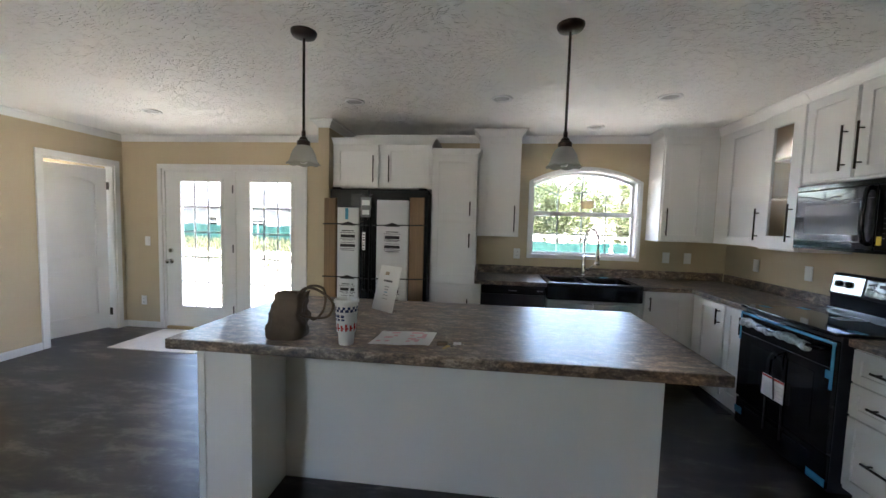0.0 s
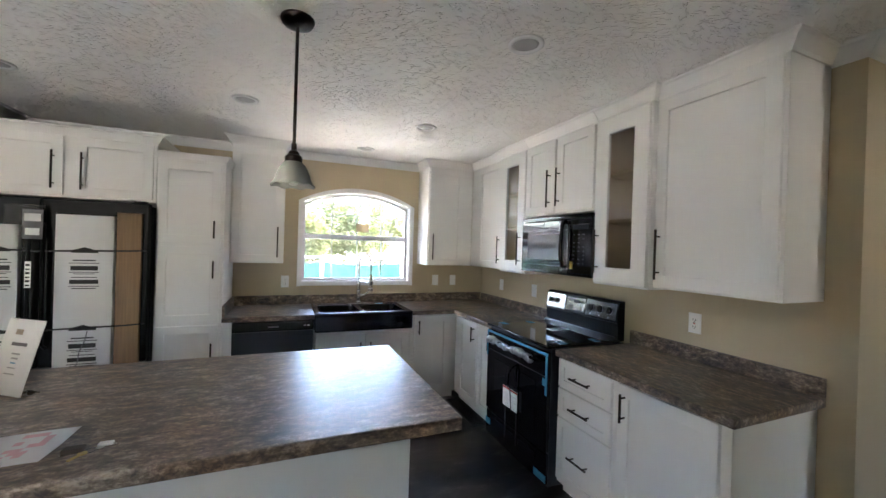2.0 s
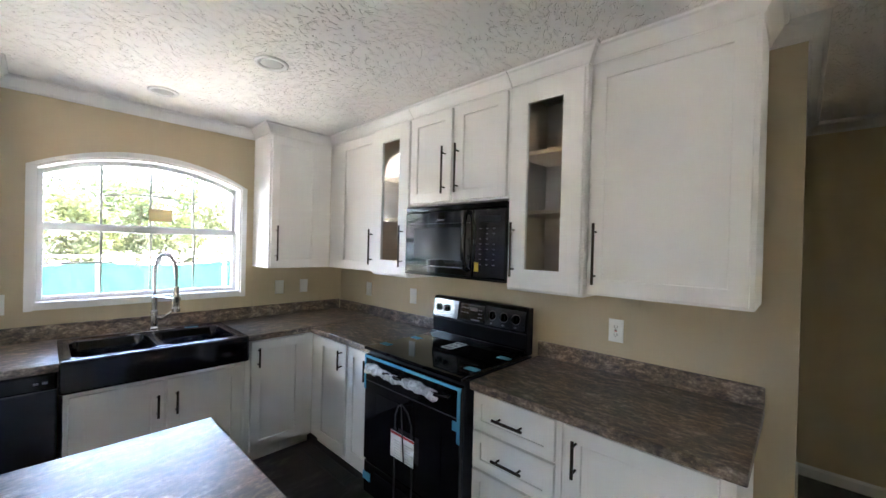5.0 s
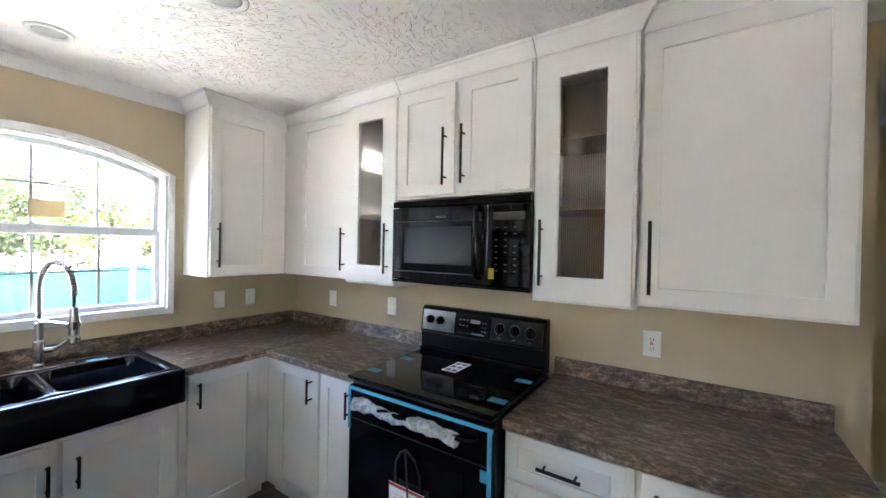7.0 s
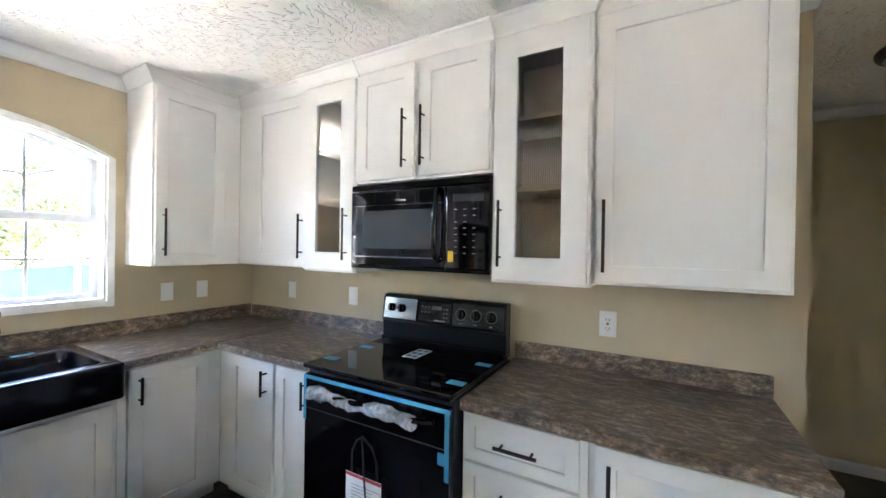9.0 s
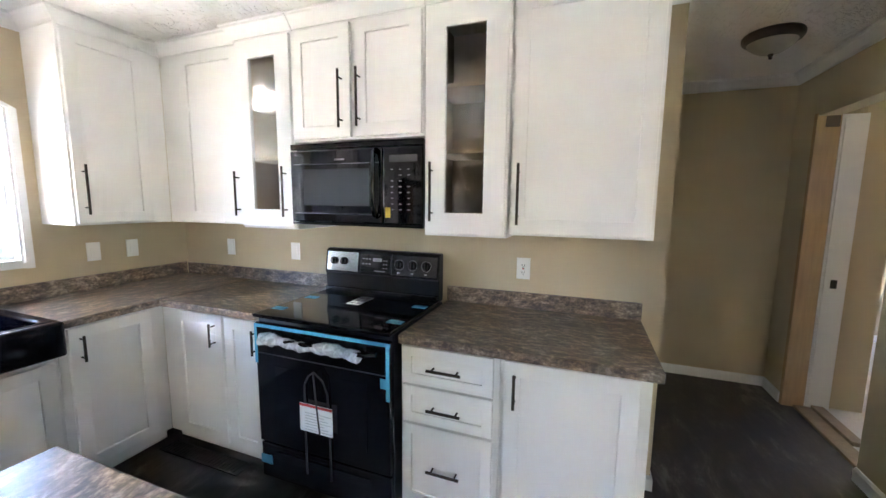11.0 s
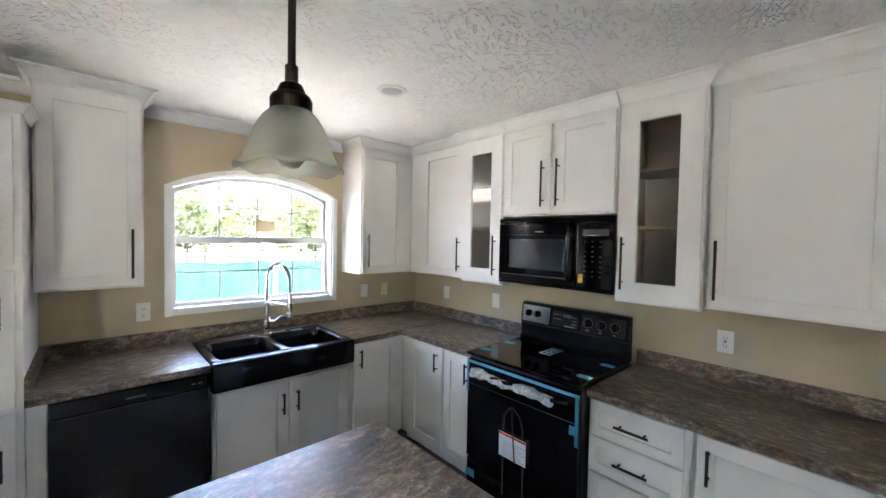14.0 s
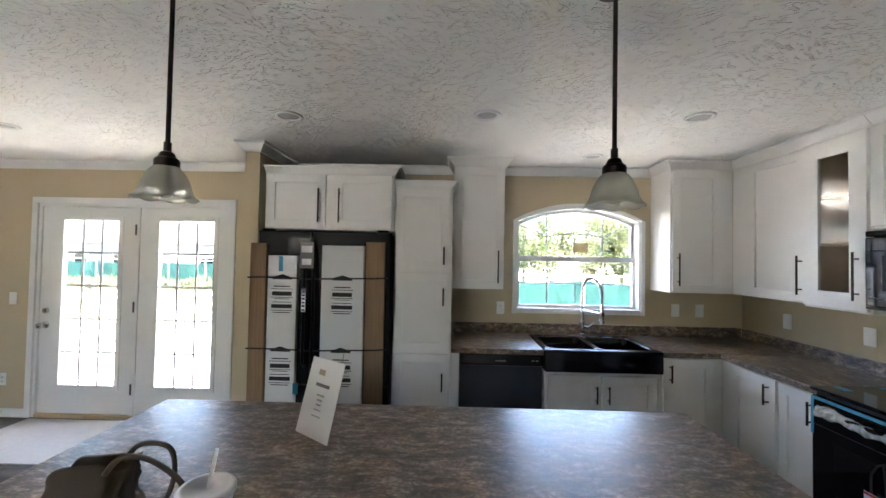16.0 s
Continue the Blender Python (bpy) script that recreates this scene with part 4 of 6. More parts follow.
# ---- appliances ----
def fridge():
    x0, x1, yf = -4.10, -3.115, -0.73
    f = thing("refrigerator", "black french-door refrigerator still in its packing boards and straps", "refrigerator")
    part("body", boxes((x0, x1, yf + 0.075, -0.03, 0.02, 1.735), bevel=0.004), BLACK_SATIN, f)
    c = -3.70
    for a, b in ((x0, c - 0.004), (c + 0.004, x1)):
        part("door", boxes((a, b, yf, yf + 0.07, 0.62, 1.75), bevel=0.008), MATT, f)
    part("drawer", boxes((x0, x1, yf, yf + 0.07, 0.06, 0.61), bevel=0.008), MATT, f)
    for u in (c - 0.035, c + 0.035):
        bm = bmesh.new()
        tube(bm, [(u, yf, 0.75), (u, yf - 0.045, 0.78), (u, yf - 0.05, 1.0), (u, yf - 0.05, 1.35), (u, yf - 0.045, 1.55), (u, yf, 1.58)], 0.012, 10)
        part("handle", bm, MATT, f)
    # packing
    for a, b, top in ((-4.005, -3.79, 1.565), (-3.61, -3.30, 1.645)):
        b1 = part("packing_board", boxes((a, b, yf - 0.04, yf - 0.001, 0.10, top), bevel=0.003), FOAM, f, "white printed packing board")
        m = (a + b) / 2
        h = 0.080
        bm = bmesh.new()
        yy = yf - 0.0412
        for zc in (1.385, 0.86, 0.40):
            box(bm, m - h * 0.9, m + h * 0.9, yy - 0.001, yy, zc + 0.006, zc + 0.020)
            tri = [bm.verts.new((m - h * 0.95, yy - 0.001, zc + 0.020)), bm.verts.new((m + h * 0.95, yy - 0.001, zc + 0.020)), bm.verts.new((m, yy - 0.001, zc + 0.044))]
            bm.faces.new(tri)
            for dz, hh, k in ((-0.045, 0.004, 0.75), (-0.064, 0.0022, 1.0), (-0.098, 0.015, 0.9), (-0.125, 0.0022, 1.0), (-0.136, 0.0022, 0.7), (-0.160, 0.0022, 0.85), (-0.190, 0.014, 0.95), (-0.220, 0.0022, 1.0), (-0.235, 0.003, 0.8)):
                box(bm, m - h * k, m + h * k, yy - 0.001, yy, zc + dz - hh, zc + dz + hh)
        part("print", bm, INK, b1, "black printed handling marks")
    for a, b, top in ((-4.145, -4.025, 1.655), (-3.29, -3.15, 1.675)):
        part("corner_board", boxes((a, b, yf - 0.03, yf - 0.0015, 0.05, top), bevel=0.004), CARDBOARD, f, "brown cardboard edge protector")
    for z in (1.405, 0.885):
        bm = bmesh.new()
        pts = [(-4.155, yf - 0.036, z - 0.004), (-4.02, yf - 0.046, z), (-3.80, yf - 0.048, z - 0.003), (-3.70, yf - 0.05, z - 0.008), (-3.45, yf - 0.048, z), (-3.22, yf - 0.04, z + 0.004), (-3.125, yf - 0.02, z + 0.008)]
        tube(bm, pts, 0.006, 6)
        part("strap", bm, INK, f, "black packing strap")
    part("leaflet", boxes((-3.765, -3.665, yf - 0.058, yf - 0.053, 1.475, 1.665), bevel=0.001), GREYINK, f, "grey printed leaflet sleeve")
    bm = boxes((-3.75, -3.68, yf - 0.0595, yf - 0.0585, 1.50, 1.545), (-3.755, -3.675, yf - 0.0595, yf - 0.0585, 1.59, 1.64))
    part("leaflet_print", bm, PAPER, f)
    part("barcode_label", boxes((-3.745, -3.715, yf - 0.064, yf - 0.0615, 1.16, 1.33), bevel=0.0005), PAPER, f, "white label with dark marks")
    part("barcode_marks", boxes(*[(-3.74, -3.72, yf - 0.0655, yf - 0.0645, 1.17 + 0.026 * k, 1.18 + 0.026 * k + 0.004 * (k % 2)) for k in range(6)]), INK, f)
    part("tape", boxes((-3.925, -3.895, yf - 0.0425, yf - 0.0412, 1.45, 1.56)), TAPE, f, "blue masking tape")
    bm = bmesh.new()
    tube(bm, [(-3.43, yf - 0.043, 0.86), (-3.44, yf - 0.046, 0.80), (-3.47, yf - 0.045, 0.72), (-3.475, yf - 0.046, 0.66), (-3.50, yf - 0.045, 0.58), (-3.53, yf - 0.044, 0.50)], 0.003, 6)
    part("cord", bm, GREYINK, f, "loose thin grey cord")
    part("tape", boxes((-3.80, -3.76, yf - 0.0425, yf - 0.0412, 0.56, 0.64)), TAPE, f, "blue masking tape")
    # crumpled plastic sheet above and between the boards
    bm = bmesh.new()
    rows = []
    for i in range(9):
        rows.append([bm.verts.new((-3.87 + 0.026 * j + 0.006 * math.sin(i * 2.1 + j), yf - 0.012 - 0.016 * abs(math.sin(1.7 * i + 2.3 * j)), 1.70 - 0.045 * i * (1 - 0.05 * j))) for j in range(9)])
    for a, b in zip(rows, rows[1:]):
        for j in range(8):
            bm.faces.new((a[j], a[j + 1], b[j + 1], b[j]))
    p = part("plastic_film", bm, WRAP, f, "crumpled clear plastic film", smooth=True)
    p.visible_shadow = False
    for u in (x0 + 0.02, x1 - 0.10):
        part("hinge_cover", boxes((u, u + 0.08, yf + 0.01, yf + 0.06, 1.751, 1.765), bevel=0.003), BLACK, f)


fridge()


def dishwasher():
    d = thing("dishwasher", "black built-in dishwasher under the worktop", "dishwasher", north(-2.588, -0.615))
    w = 0.63
    part("body", boxes((0.0, w, 0.03, 0.58, 0.08, 0.85)), BLACK_SATIN, d)
    part("door", boxes((0.004, w - 0.004, -0.012, 0.029, 0.11, 0.762), bevel=0.006), BLACK_SATIN, d)
    part("control_panel", boxes((0.004, w - 0.004, -0.018, 0.029, 0.766, 0.846), bevel=0.008), BLACK, d)
    part("handle_recess", boxes((0.02, w - 0.02, -0.006, -0.004 + 0.01, 0.7625, 0.7655)), SLOT, d)
    part("badge", boxes((0.27, 0.35, -0.0195, -0.0182, 0.796, 0.806)), GREYINK, d)
    part("indicator", boxes((0.545, 0.565, -0.0195, -0.0182, 0.80, 0.81), (0.575, 0.595, -0.0195, -0.0182, 0.80, 0.81)), GREYINK, d)
    part("kick_plate", boxes((0.004, w - 0.004, 0.05, 0.06, 0.0, 0.1095)), BLACK_SATIN, d)


dishwasher()


def kitchen_range():
    w = 0.758
    r = thing("kitchen_range", "black electric range with packing tape and wrapped handle", "range", east(-0.655, -1.396))
    part("body", boxes((0, w, 0.0, 0.60, 0.03, 0.893), bevel=0.003), BLACK_SATIN, r)
    top = part("cooktop", boxes((-0.002, w + 0.002, -0.035, 0.565, 0.8935, 0.912), bevel=0.005), BLACK_GLASS, r, "glossy black glass cooktop")
    # backguard: sloped panel
    bm = bmesh.new()
    prof = [(0.545, 0.912), (0.545, 1.02), (0.53, 1.03), (0.55, 1.16), (0.565, 1.172), (0.605, 1.172), (0.605, 0.90), (0.56, 0.90)]
    sides = [[bm.verts.new((u, y, z)) for y, z in prof] for u in (0.0, w)]
    bm.faces.new(sides[0])
    bm.faces.new(sides[1][::-1])
    for k in range(len(prof)):
        a, b = k, (k + 1) % len(prof)
        bm.faces.new((sides[0][a], sides[0][b], sides[1][b], sides[1][a]))
    bmesh.ops.bevel(bm, geom=list(bm.edges), offset=0.003, segments=2, affect="EDGES")
    g = part("backguard", bm, MATT, r)
    tilt = pose(0, 0.5318, 1.034, -8.7, 0, 0)
    # one glossy panel; its ends differ by the reflections painted into them
    p = part("control_panel", boxes((0.46, w - 0.012, -0.0022, 0.002, 0.004, 0.122), bevel=0.001), DIM_REFLECTION, g, "control panel end with a dim reflection put into its colour")
    p.matrix_basis = tilt
    p = part("control_panel", boxes((0.012, 0.235, -0.0025, 0.002, 0.004, 0.122), bevel=0.001), BRIGHT_REFLECTION, g, "control panel end with the window's reflection put into its colour")
    p.matrix_basis = tilt
    p = part("display", boxes((0.25, 0.45, -0.0025, 0.002, 0.012, 0.115), bevel=0.001), BLACK_GLASS, g)
    p.matrix_basis = tilt
    bm = boxes((0.335, 0.395, -0.0034, -0.0028, 0.075, 0.095), *[(0.265 + 0.022 * i, 0.277 + 0.022 * i, -0.0034, -0.0028, 0.055 + 0.03 * j, 0.061 + 0.03 * j) for i in range(3) for j in range(2)], *[(0.405 + 0.018 * i, 0.415 + 0.018 * i, -0.0034, -0.0028, 0.035 + 0.022 * j, 0.041 + 0.022 * j) for i in range(2) for j in range(3)], (0.35, 0.42, -0.0034, -0.0028, 0.016, 0.022))
    p = part("display_print", bm, GREYINK, g)
    p.matrix_basis = tilt
    for u in (0.065, 0.135, 0.51, 0.595, 0.68):
        bm = bmesh.new()
        rod(bm, (u, 0.0, 0.066), (u, -0.018, 0.066), 0.024, 24, 0.021)
        box(bm, u - 0.005, u + 0.005, -0.030, -0.017, 0.045, 0.087, bevel=0.002)
        k = part("knob", bm, BLACK, g, "black control knob")
        k.matrix_basis = tilt
        if u > 0.4:
            bm = bmesh.new()
            lathe(bm, [(0.0288, 0), (0.030, 0), (0.030, -0.001), (0.0288, -0.001)], 24)
            bmesh.ops.transform(bm, matrix=Matrix.Translation((u, -0.0035, 0.066)) @ Matrix.Rotation(radians(90), 4, "X"), verts=bm.verts)
            box(bm, u - 0.008, u + 0.008, -0.0040, -0.0023, 0.016, 0.023)
            k = part("knob_scale", bm, GREYINK, g)
            k.matrix_basis = tilt
    # oven door and drawer
    door = part("oven_door", boxes((0.004, w - 0.004, -0.028, -0.001, 0.245, 0.868), bevel=0.006), BLACK, r)
    part("oven_window", boxes((0.12, w - 0.12, -0.0295, -0.0285, 0.34, 0.66)), BLACK_GLASS, door, "dark oven window")
    part("door_seam", boxes((0.006, w - 0.006, -0.0300, -0.0282, 0.712, 0.717)), STEEL, door)
    bm = bmesh.new()
    tube(bm, [(0.06, -0.03, 0.815), (0.062, -0.055, 0.81), (0.10, -0.063, 0.808), (w - 0.10, -0.063, 0.808), (w - 0.062, -0.055, 0.81), (w - 0.06, -0.03, 0.815)], 0.011, 10)
    h = part("oven_handle", bm, BLACK, door)
    # wrap of thin packing film, gathered along the handle
    bm = bmesh.new()
    rings = []
    rnd = random.Random(5)
    for i in range(120):
        u = 0.068 + i * (0.555 / 119)
        bulge = 0.004 * math.sin(i * 0.17) + 0.005 * math.sin(i * 0.071 + 1.0)
        ring = []
        for k in range(14):
            a = k * math.tau / 14
            twist = a * 2 + i * 0.33
            rad = 0.0215 + 0.7 * bulge + 0.0025 * math.sin(twist) + 0.004 * noise.noise((i * 0.16, math.cos(a) * 2.0, math.sin(a) * 2.0)) + rnd.uniform(-0.0018, 0.0018)
            ring.append(bm.verts.new((u, -0.060 + rad * 0.9 * math.cos(a), 0.800 + 0.006 * math.sin(i * 0.09) + rad * 1.15 * math.sin(a))))
        rings.append(ring)
    for a, b in zip(rings, rings[1:]):
        for k in range(14):
            bm.faces.new((a[k], a[(k + 1) % 14], b[(k + 1) % 14], b[k]))
    p = part("handle_wrap", bm, FILM, door, "crumpled white packing film round the handle", smooth=True)
    part("drawer", boxes((0.004, w - 0.004, -0.022, -0.001, 0.045, 0.232), bevel=0.006), BLACK, r)
    # the grip's paler tone paints in a reflection
    part("drawer_grip", boxes((0.11, w - 0.11, -0.029, -0.0225, 0.158, 0.200), bevel=0.003), DIM_REFLECTION, r, "drawer grip with its reflection put into a paler colour")
    part("backguard_ledge", boxes((0.006, w - 0.006, 0.520, 0.5448, 0.9125, 0.938), bevel=0.004), BLACK, r)
    # tapes
    part("tape", boxes((0.0, w, -0.0305, -0.0285, 0.846, 0.862)), TAPE, r, "blue masking tape")
    for b in ((w - 0.022, w - 0.004, -0.031, -0.0285, 0.60, 0.846), (w - 0.05, w - 0.022, -0.031, -0.0285, 0.655, 0.70), (0.0, 0.016, -0.031, -0.0285, 0.66, 0.846), (0.0, 0.07, -0.0255, -0.0225, 0.12, 0.165), (w - 0.12, w + 0.0, -0.0255, -0.0225, 0.055, 0.10)):
        part("tape", boxes(b), TAPE, r, "blue masking tape")
    for u, v in ((0.015, 0.065), (0.02, 0.31), (w - 0.085, 0.085), (w - 0.085, 0.36)):
        part("tape", boxes((u, u + 0.075, v, v + 0.045, 0.9123, 0.9133)), TAPE, top, "blue masking tape")
    lab = part("cooktop_label", boxes((0.315, 0.395, 0.29, 0.45, 0.9123, 0.9131)), PAPER, top, "white instruction label")
    part("label_print", boxes(*[(0.325 + 0.035 * i, 0.35 + 0.035 * i, 0.305 + 0.05 * j, 0.335 + 0.05 * j, 0.9131, 0.9136) for i in range(2) for j in range(3)]), GREYINK, lab)
    # hanging instruction sheet on a black wire loop
    bm = bmesh.new()
    tube(bm, [(0.30, -0.034, 0.14), (0.30, -0.036, 0.40), (0.305, -0.04, 0.60), (0.34, -0.052, 0.655), (0.38, -0.062, 0.685), (0.42, -0.052, 0.645), (0.435, -0.04, 0.58), (0.44, -0.036, 0.38), (0.44, -0.034, 0.14)], 0.0045, 6)
    part("wire_loop", bm, INK, r, "black wire loop over the oven door")
    sheet = part("instruction_sheet", boxes((0.280, 0.465, -0.0475, -0.0465, 0.375, 0.515)), PAPER, r, "white instruction sheet with red edge")
    part("sheet_edge", boxes((0.280, 0.465, -0.0485, -0.0477, 0.500, 0.513)), RED, sheet)
    part("sheet_text", boxes(*[(0.31, 0.46 - 0.02 * (k % 3), -0.0485, -0.0477, 0.385 + 0.014 * k, 0.3875 + 0.014 * k) for k in range(7)]), FAINT, sheet)
    bm = bmesh.new()
    tube(bm, [(0.395, -0.052, 0.38), (0.385, -0.055, 0.50), (0.375, -0.06, 0.68)], 0.004, 6)
    part("wire", bm, INK, r)


def film_material():
    """Thin clear packing film: milky where it is folded, see-through where it is stretched."""
    m = material("clear_packing_film", (0.86, 0.88, 0.90), 0.16, vary=0.08, scale=30, bump=0.8, bump_scale=55)
    n, l = m.node_tree.nodes, m.node_tree.links
    co, ns, r = n.new("ShaderNodeTexCoord"), n.new("ShaderNodeTexNoise"), n.new("ShaderNodeValToRGB")
    ns.inputs["Scale"].default_value, ns.inputs["Detail"].default_value, ns.inputs["Distortion"].default_value = 26, 5, 1.2
    r.color_ramp.elements[0].position, r.color_ramp.elements[1].position = 0.38, 0.62
    r.color_ramp.elements[0].color, r.color_ramp.elements[1].color = (0.66, 0.66, 0.66, 1), (0.34, 0.34, 0.34, 1)
    t, mx = n.new("ShaderNodeBsdfTransparent"), n.new("ShaderNodeMixShader")
    l.new(co.outputs["Object"], ns.inputs["Vector"])
    l.new(ns.outputs["Fac"], r.inputs["Fac"])
    l.new(r.outputs[0], mx.inputs["Fac"])
    l.new(n["Principled BSDF"].outputs[0], mx.inputs[1])
    l.new(t.outputs[0], mx.inputs[2])
    l.new(mx.outputs[0], n["Material Output"].inputs["Surface"])
    return m


FILM = film_material()
kitchen_range()


def microwave():
    w, z0, z1 = 0.785, 1.338, 1.762
    m = thing("microwave", "black over-range microwave with vertical bar handle", "microwave", east(-0.372, -1.383))
    part("body", boxes((0.006, w - 0.006, 0.03, 0.368, z0, z1), bevel=0.003), BLACK_SATIN, m)
    dw = 0.565
    d = part("door", boxes((0, dw, -0.005, 0.029, z0 + 0.012, z1 - 0.035), bevel=0.006), BLACK_GLASS, m)
    part("door_window", boxes((0.085, dw - 0.075, -0.0068, -0.0052, z0 + 0.10, z0 + 0.29)), SMOKE, d, "smoked door window")
    part("door_trim", boxes((0.02, dw - 0.015, -0.0068, -0.0052, z0 + 0.055, z0 + 0.060), (0.02, dw - 0.015, -0.0068, -0.0052, z0 + 0.315, z0 + 0.318)), STEEL, d)
    part("badge", boxes((0.285, 0.345, -0.0075, -0.0052, z0 + 0.333, z0 + 0.341)), GREYINK, d)
    bm = bmesh.new()
    tube(bm, [(dw - 0.03, -0.005, z0 + 0.375), (dw - 0.03, -0.032, z0 + 0.365), (dw - 0.03, -0.048, z0 + 0.30), (dw - 0.03, -0.052, z0 + 0.21), (dw - 0.03, -0.048, z0 + 0.12), (dw - 0.03, -0.032, z0 + 0.06), (dw - 0.03, -0.005, z0 + 0.05)], 0.014, 12)
    part("handle", bm, BLACK, d, smooth=True)
    c = part("control_panel", boxes((dw + 0.004, w, -0.005, 0.029, z0 + 0.012, z1 - 0.035), bevel=0.006), BLACK_GLASS, m)
    keys = []
    for j in range(8):
        for i in range(3):
            if (i + 2 * j) % 7 != 5:
                u, z = dw + 0.055 + 0.045 * i, z0 + 0.085 + 0.028 * j
                keys.append((u - 0.007, u + 0.007, -0.0060, -0.0052, z - 0.0018, z + 0.0018))
    part("keypad", boxes(*keys), GREYINK, c, "grey printed keypad marks")
    part("display", boxes((dw + 0.04, w - 0.03, -0.0065, -0.0052, z0 + 0.315, z0 + 0.35)), SMOKE, c)
    part("tag", boxes((dw + 0.018, dw + 0.045, -0.0075, -0.0052, z0 + 0.045, z0 + 0.095)), YELLOW, c, "small yellow label")
    part("vent_grille", boxes((0, w, -0.003, 0.029, z1 - 0.032, z1), bevel=0.005), BLACK, m)
    part("bottom_edge", boxes((0.0, w, -0.004, 0.029, z0 - 0.004, z0 + 0.0105), bevel=0.003), BLACK, m)


SMOKE = material("smoked_glass", (0.05, 0.052, 0.054), 0.10, vary=0.1, scale=4)
microwave()


def sink():
    x0, x1, yf, yb, zt = -1.955, -1.092, -0.68, -0.10, 0.903
    s = thing("farmhouse_sink", "black apron-front double-bowl sink", "sink")
    rim, zb = 0.028, 0.70
    mid = -1.535
    bowls = [(x0 + 0.045, mid - 0.018, yf + 0.055, -0.19), (mid + 0.018, x1 - 0.045, yf + 0.055, -0.19)]
    bm = bmesh.new()
    for (a, b, c, d), (ox0, ox1) in zip(bowls, ((x0, mid), (mid, x1))):
        def loop(inset, z, r, k=8):
            pts = []
            for cx, cy, s0 in ((b - r, d - r, 0), (a + r, d - r, 1), (a + r, c + r, 2), (b - r, c + r, 3)):
                for i in range(k + 1):
                    t = radians(90 * s0 + 90 * i / k)
                    pts.append(bm.verts.new((cx + (r - inset) * math.cos(t), cy + (r - inset) * math.sin(t), z)))
            return pts
        r = 0.055
        lip = loop(-0.007, zt, r)
        outer = []
        for j, v in enumerate(lip):
            s0, i = divmod(j, 9)
            ex, ey = (ox1, ox0, ox0, ox1)[s0], (yb, yb, yf + 0.03, yf + 0.03)[s0]
            flat_x = (i <= 4) == (s0 % 2 == 0)
            at = (ex, ey) if i == 4 else ((ex, v.co.y) if flat_x else (v.co.x, ey))
            outer.append(bm.verts.new((at[0], at[1], zt)))
        skirt = [bm.verts.new((v.co.x, v.co.y, 0.745)) for v in outer]
        rings = [skirt, outer, lip, loop(-0.004, zt + 0.0005, r), loop(0.0, zt - 0.002, r), loop(0.003, zt - 0.008, r), loop(0.006, 0.80, r), loop(0.010, 0.772, r), loop(0.018, 0.761, r), loop(0.030, 0.757, r)]
        for p, q in zip(rings, rings[1:]):
            for j in range(36):
                bm.faces.new((p[j], p[(j + 1) % 36], q[(j + 1) % 36], q[j]))
        bm.faces.new(rings[-1])
    bmesh.ops.remove_doubles(bm, verts=bm.verts, dist=0.0003)
    part("basin", bm, GRANITE, s, smooth=True)
    ap = bmesh.new()
    box(ap, x0 - 0.004, x1 + 0.004, yf - 0.018, yf + 0.0295, 0.742, zt + 0.004)
    bmesh.ops.bevel(ap, geom=list(ap.edges), offset=0.014, segments=4, profile=0.5, affect="EDGES")
    part("apron", ap, GRANITE, s, smooth=True)
    for a, b, c, d in bowls:
        bm = bmesh.new()
        rod(bm, ((a + b) / 2, (c + d) / 2, 0.7573), ((a + b) / 2, (c + d) / 2, 0.761), 0.045, 24)
        part("drain", bm, CHROME, s, "steel drain")
    part("tape", boxes((-1.33, -1.25, -0.185, -0.145, zt + 0.0005, zt + 0.0016)), TAPE, s, "blue masking tape")
    bm = bmesh.new()
    f = thing("faucet", "brushed nickel spring pull-down kitchen faucet", "faucet", pose(-1.50, -0.145, 0.9035))
    part("deck_plate", boxes((-0.125, 0.125, -0.028, 0.028, 0.0, 0.007), bevel=0.003), CHROME, f)
    bm = bmesh.new()
    lathe(bm, [(0.0, 0.007), (0.026, 0.007), (0.026, 0.02), (0.021, 0.03), (0.021, 0.13), (0.017, 0.14), (0.017, 0.22), (0.013, 0.225), (0.0, 0.225)], 24)
    part("body", bm, CHROME, f, smooth=False)
    path = []
    r, dx, dy = 0.132, 0.26, -0.965
    for k in range(8):
        path.append((0, 0, 0.22 + 0.165 * k / 8))
    for k in range(15):
        a = math.pi * k / 14
        out = r - r * math.cos(a)
        path.append((dx * out, dy * out, 0.385 + r * math.sin(a)))
    end = path[-1]
    for k in range(1, 4):
        path.append((end[0], end[1], 0.385 - 0.025 * k))
    bm = bmesh.new()
    tube(bm, path, 0.007, 8)
    part("hose", bm, STEEL, f)
    # coil round the hose
    bm = bmesh.new()
    fine = []
    dense = [Vector(p) for p in path[2:24]]
    for i in range(len(dense) - 1):
        for k in range(16):
            fine.append(dense[i].lerp(dense[i + 1], k / 16))
    pts = []
    for i, p in enumerate(fine[:-1]):
        d = (fine[i + 1] - p).normalized()
        side = d.cross(Vector((0.2, 1, 0.1))).normalized()
        up = side.cross(d)
        a = i * 1.05
        pts.append(p + 0.0115 * (math.cos(a) * side + math.sin(a) * up))
    tube(bm, pts, 0.0028, 5)
    part("spring", bm, CHROME, f, "coiled steel spring")
    bm = bmesh.new()
    ex, ey = end[0], end[1]
    lathe(bm, [(0.0, 0.315), (0.014, 0.315), (0.016, 0.285), (0.020, 0.25), (0.020, 0.19), (0.024, 0.175), (0.024, 0.155), (0.0, 0.155)], 20, (ex, ey))
    part("spray_head", bm, CHROME, f)
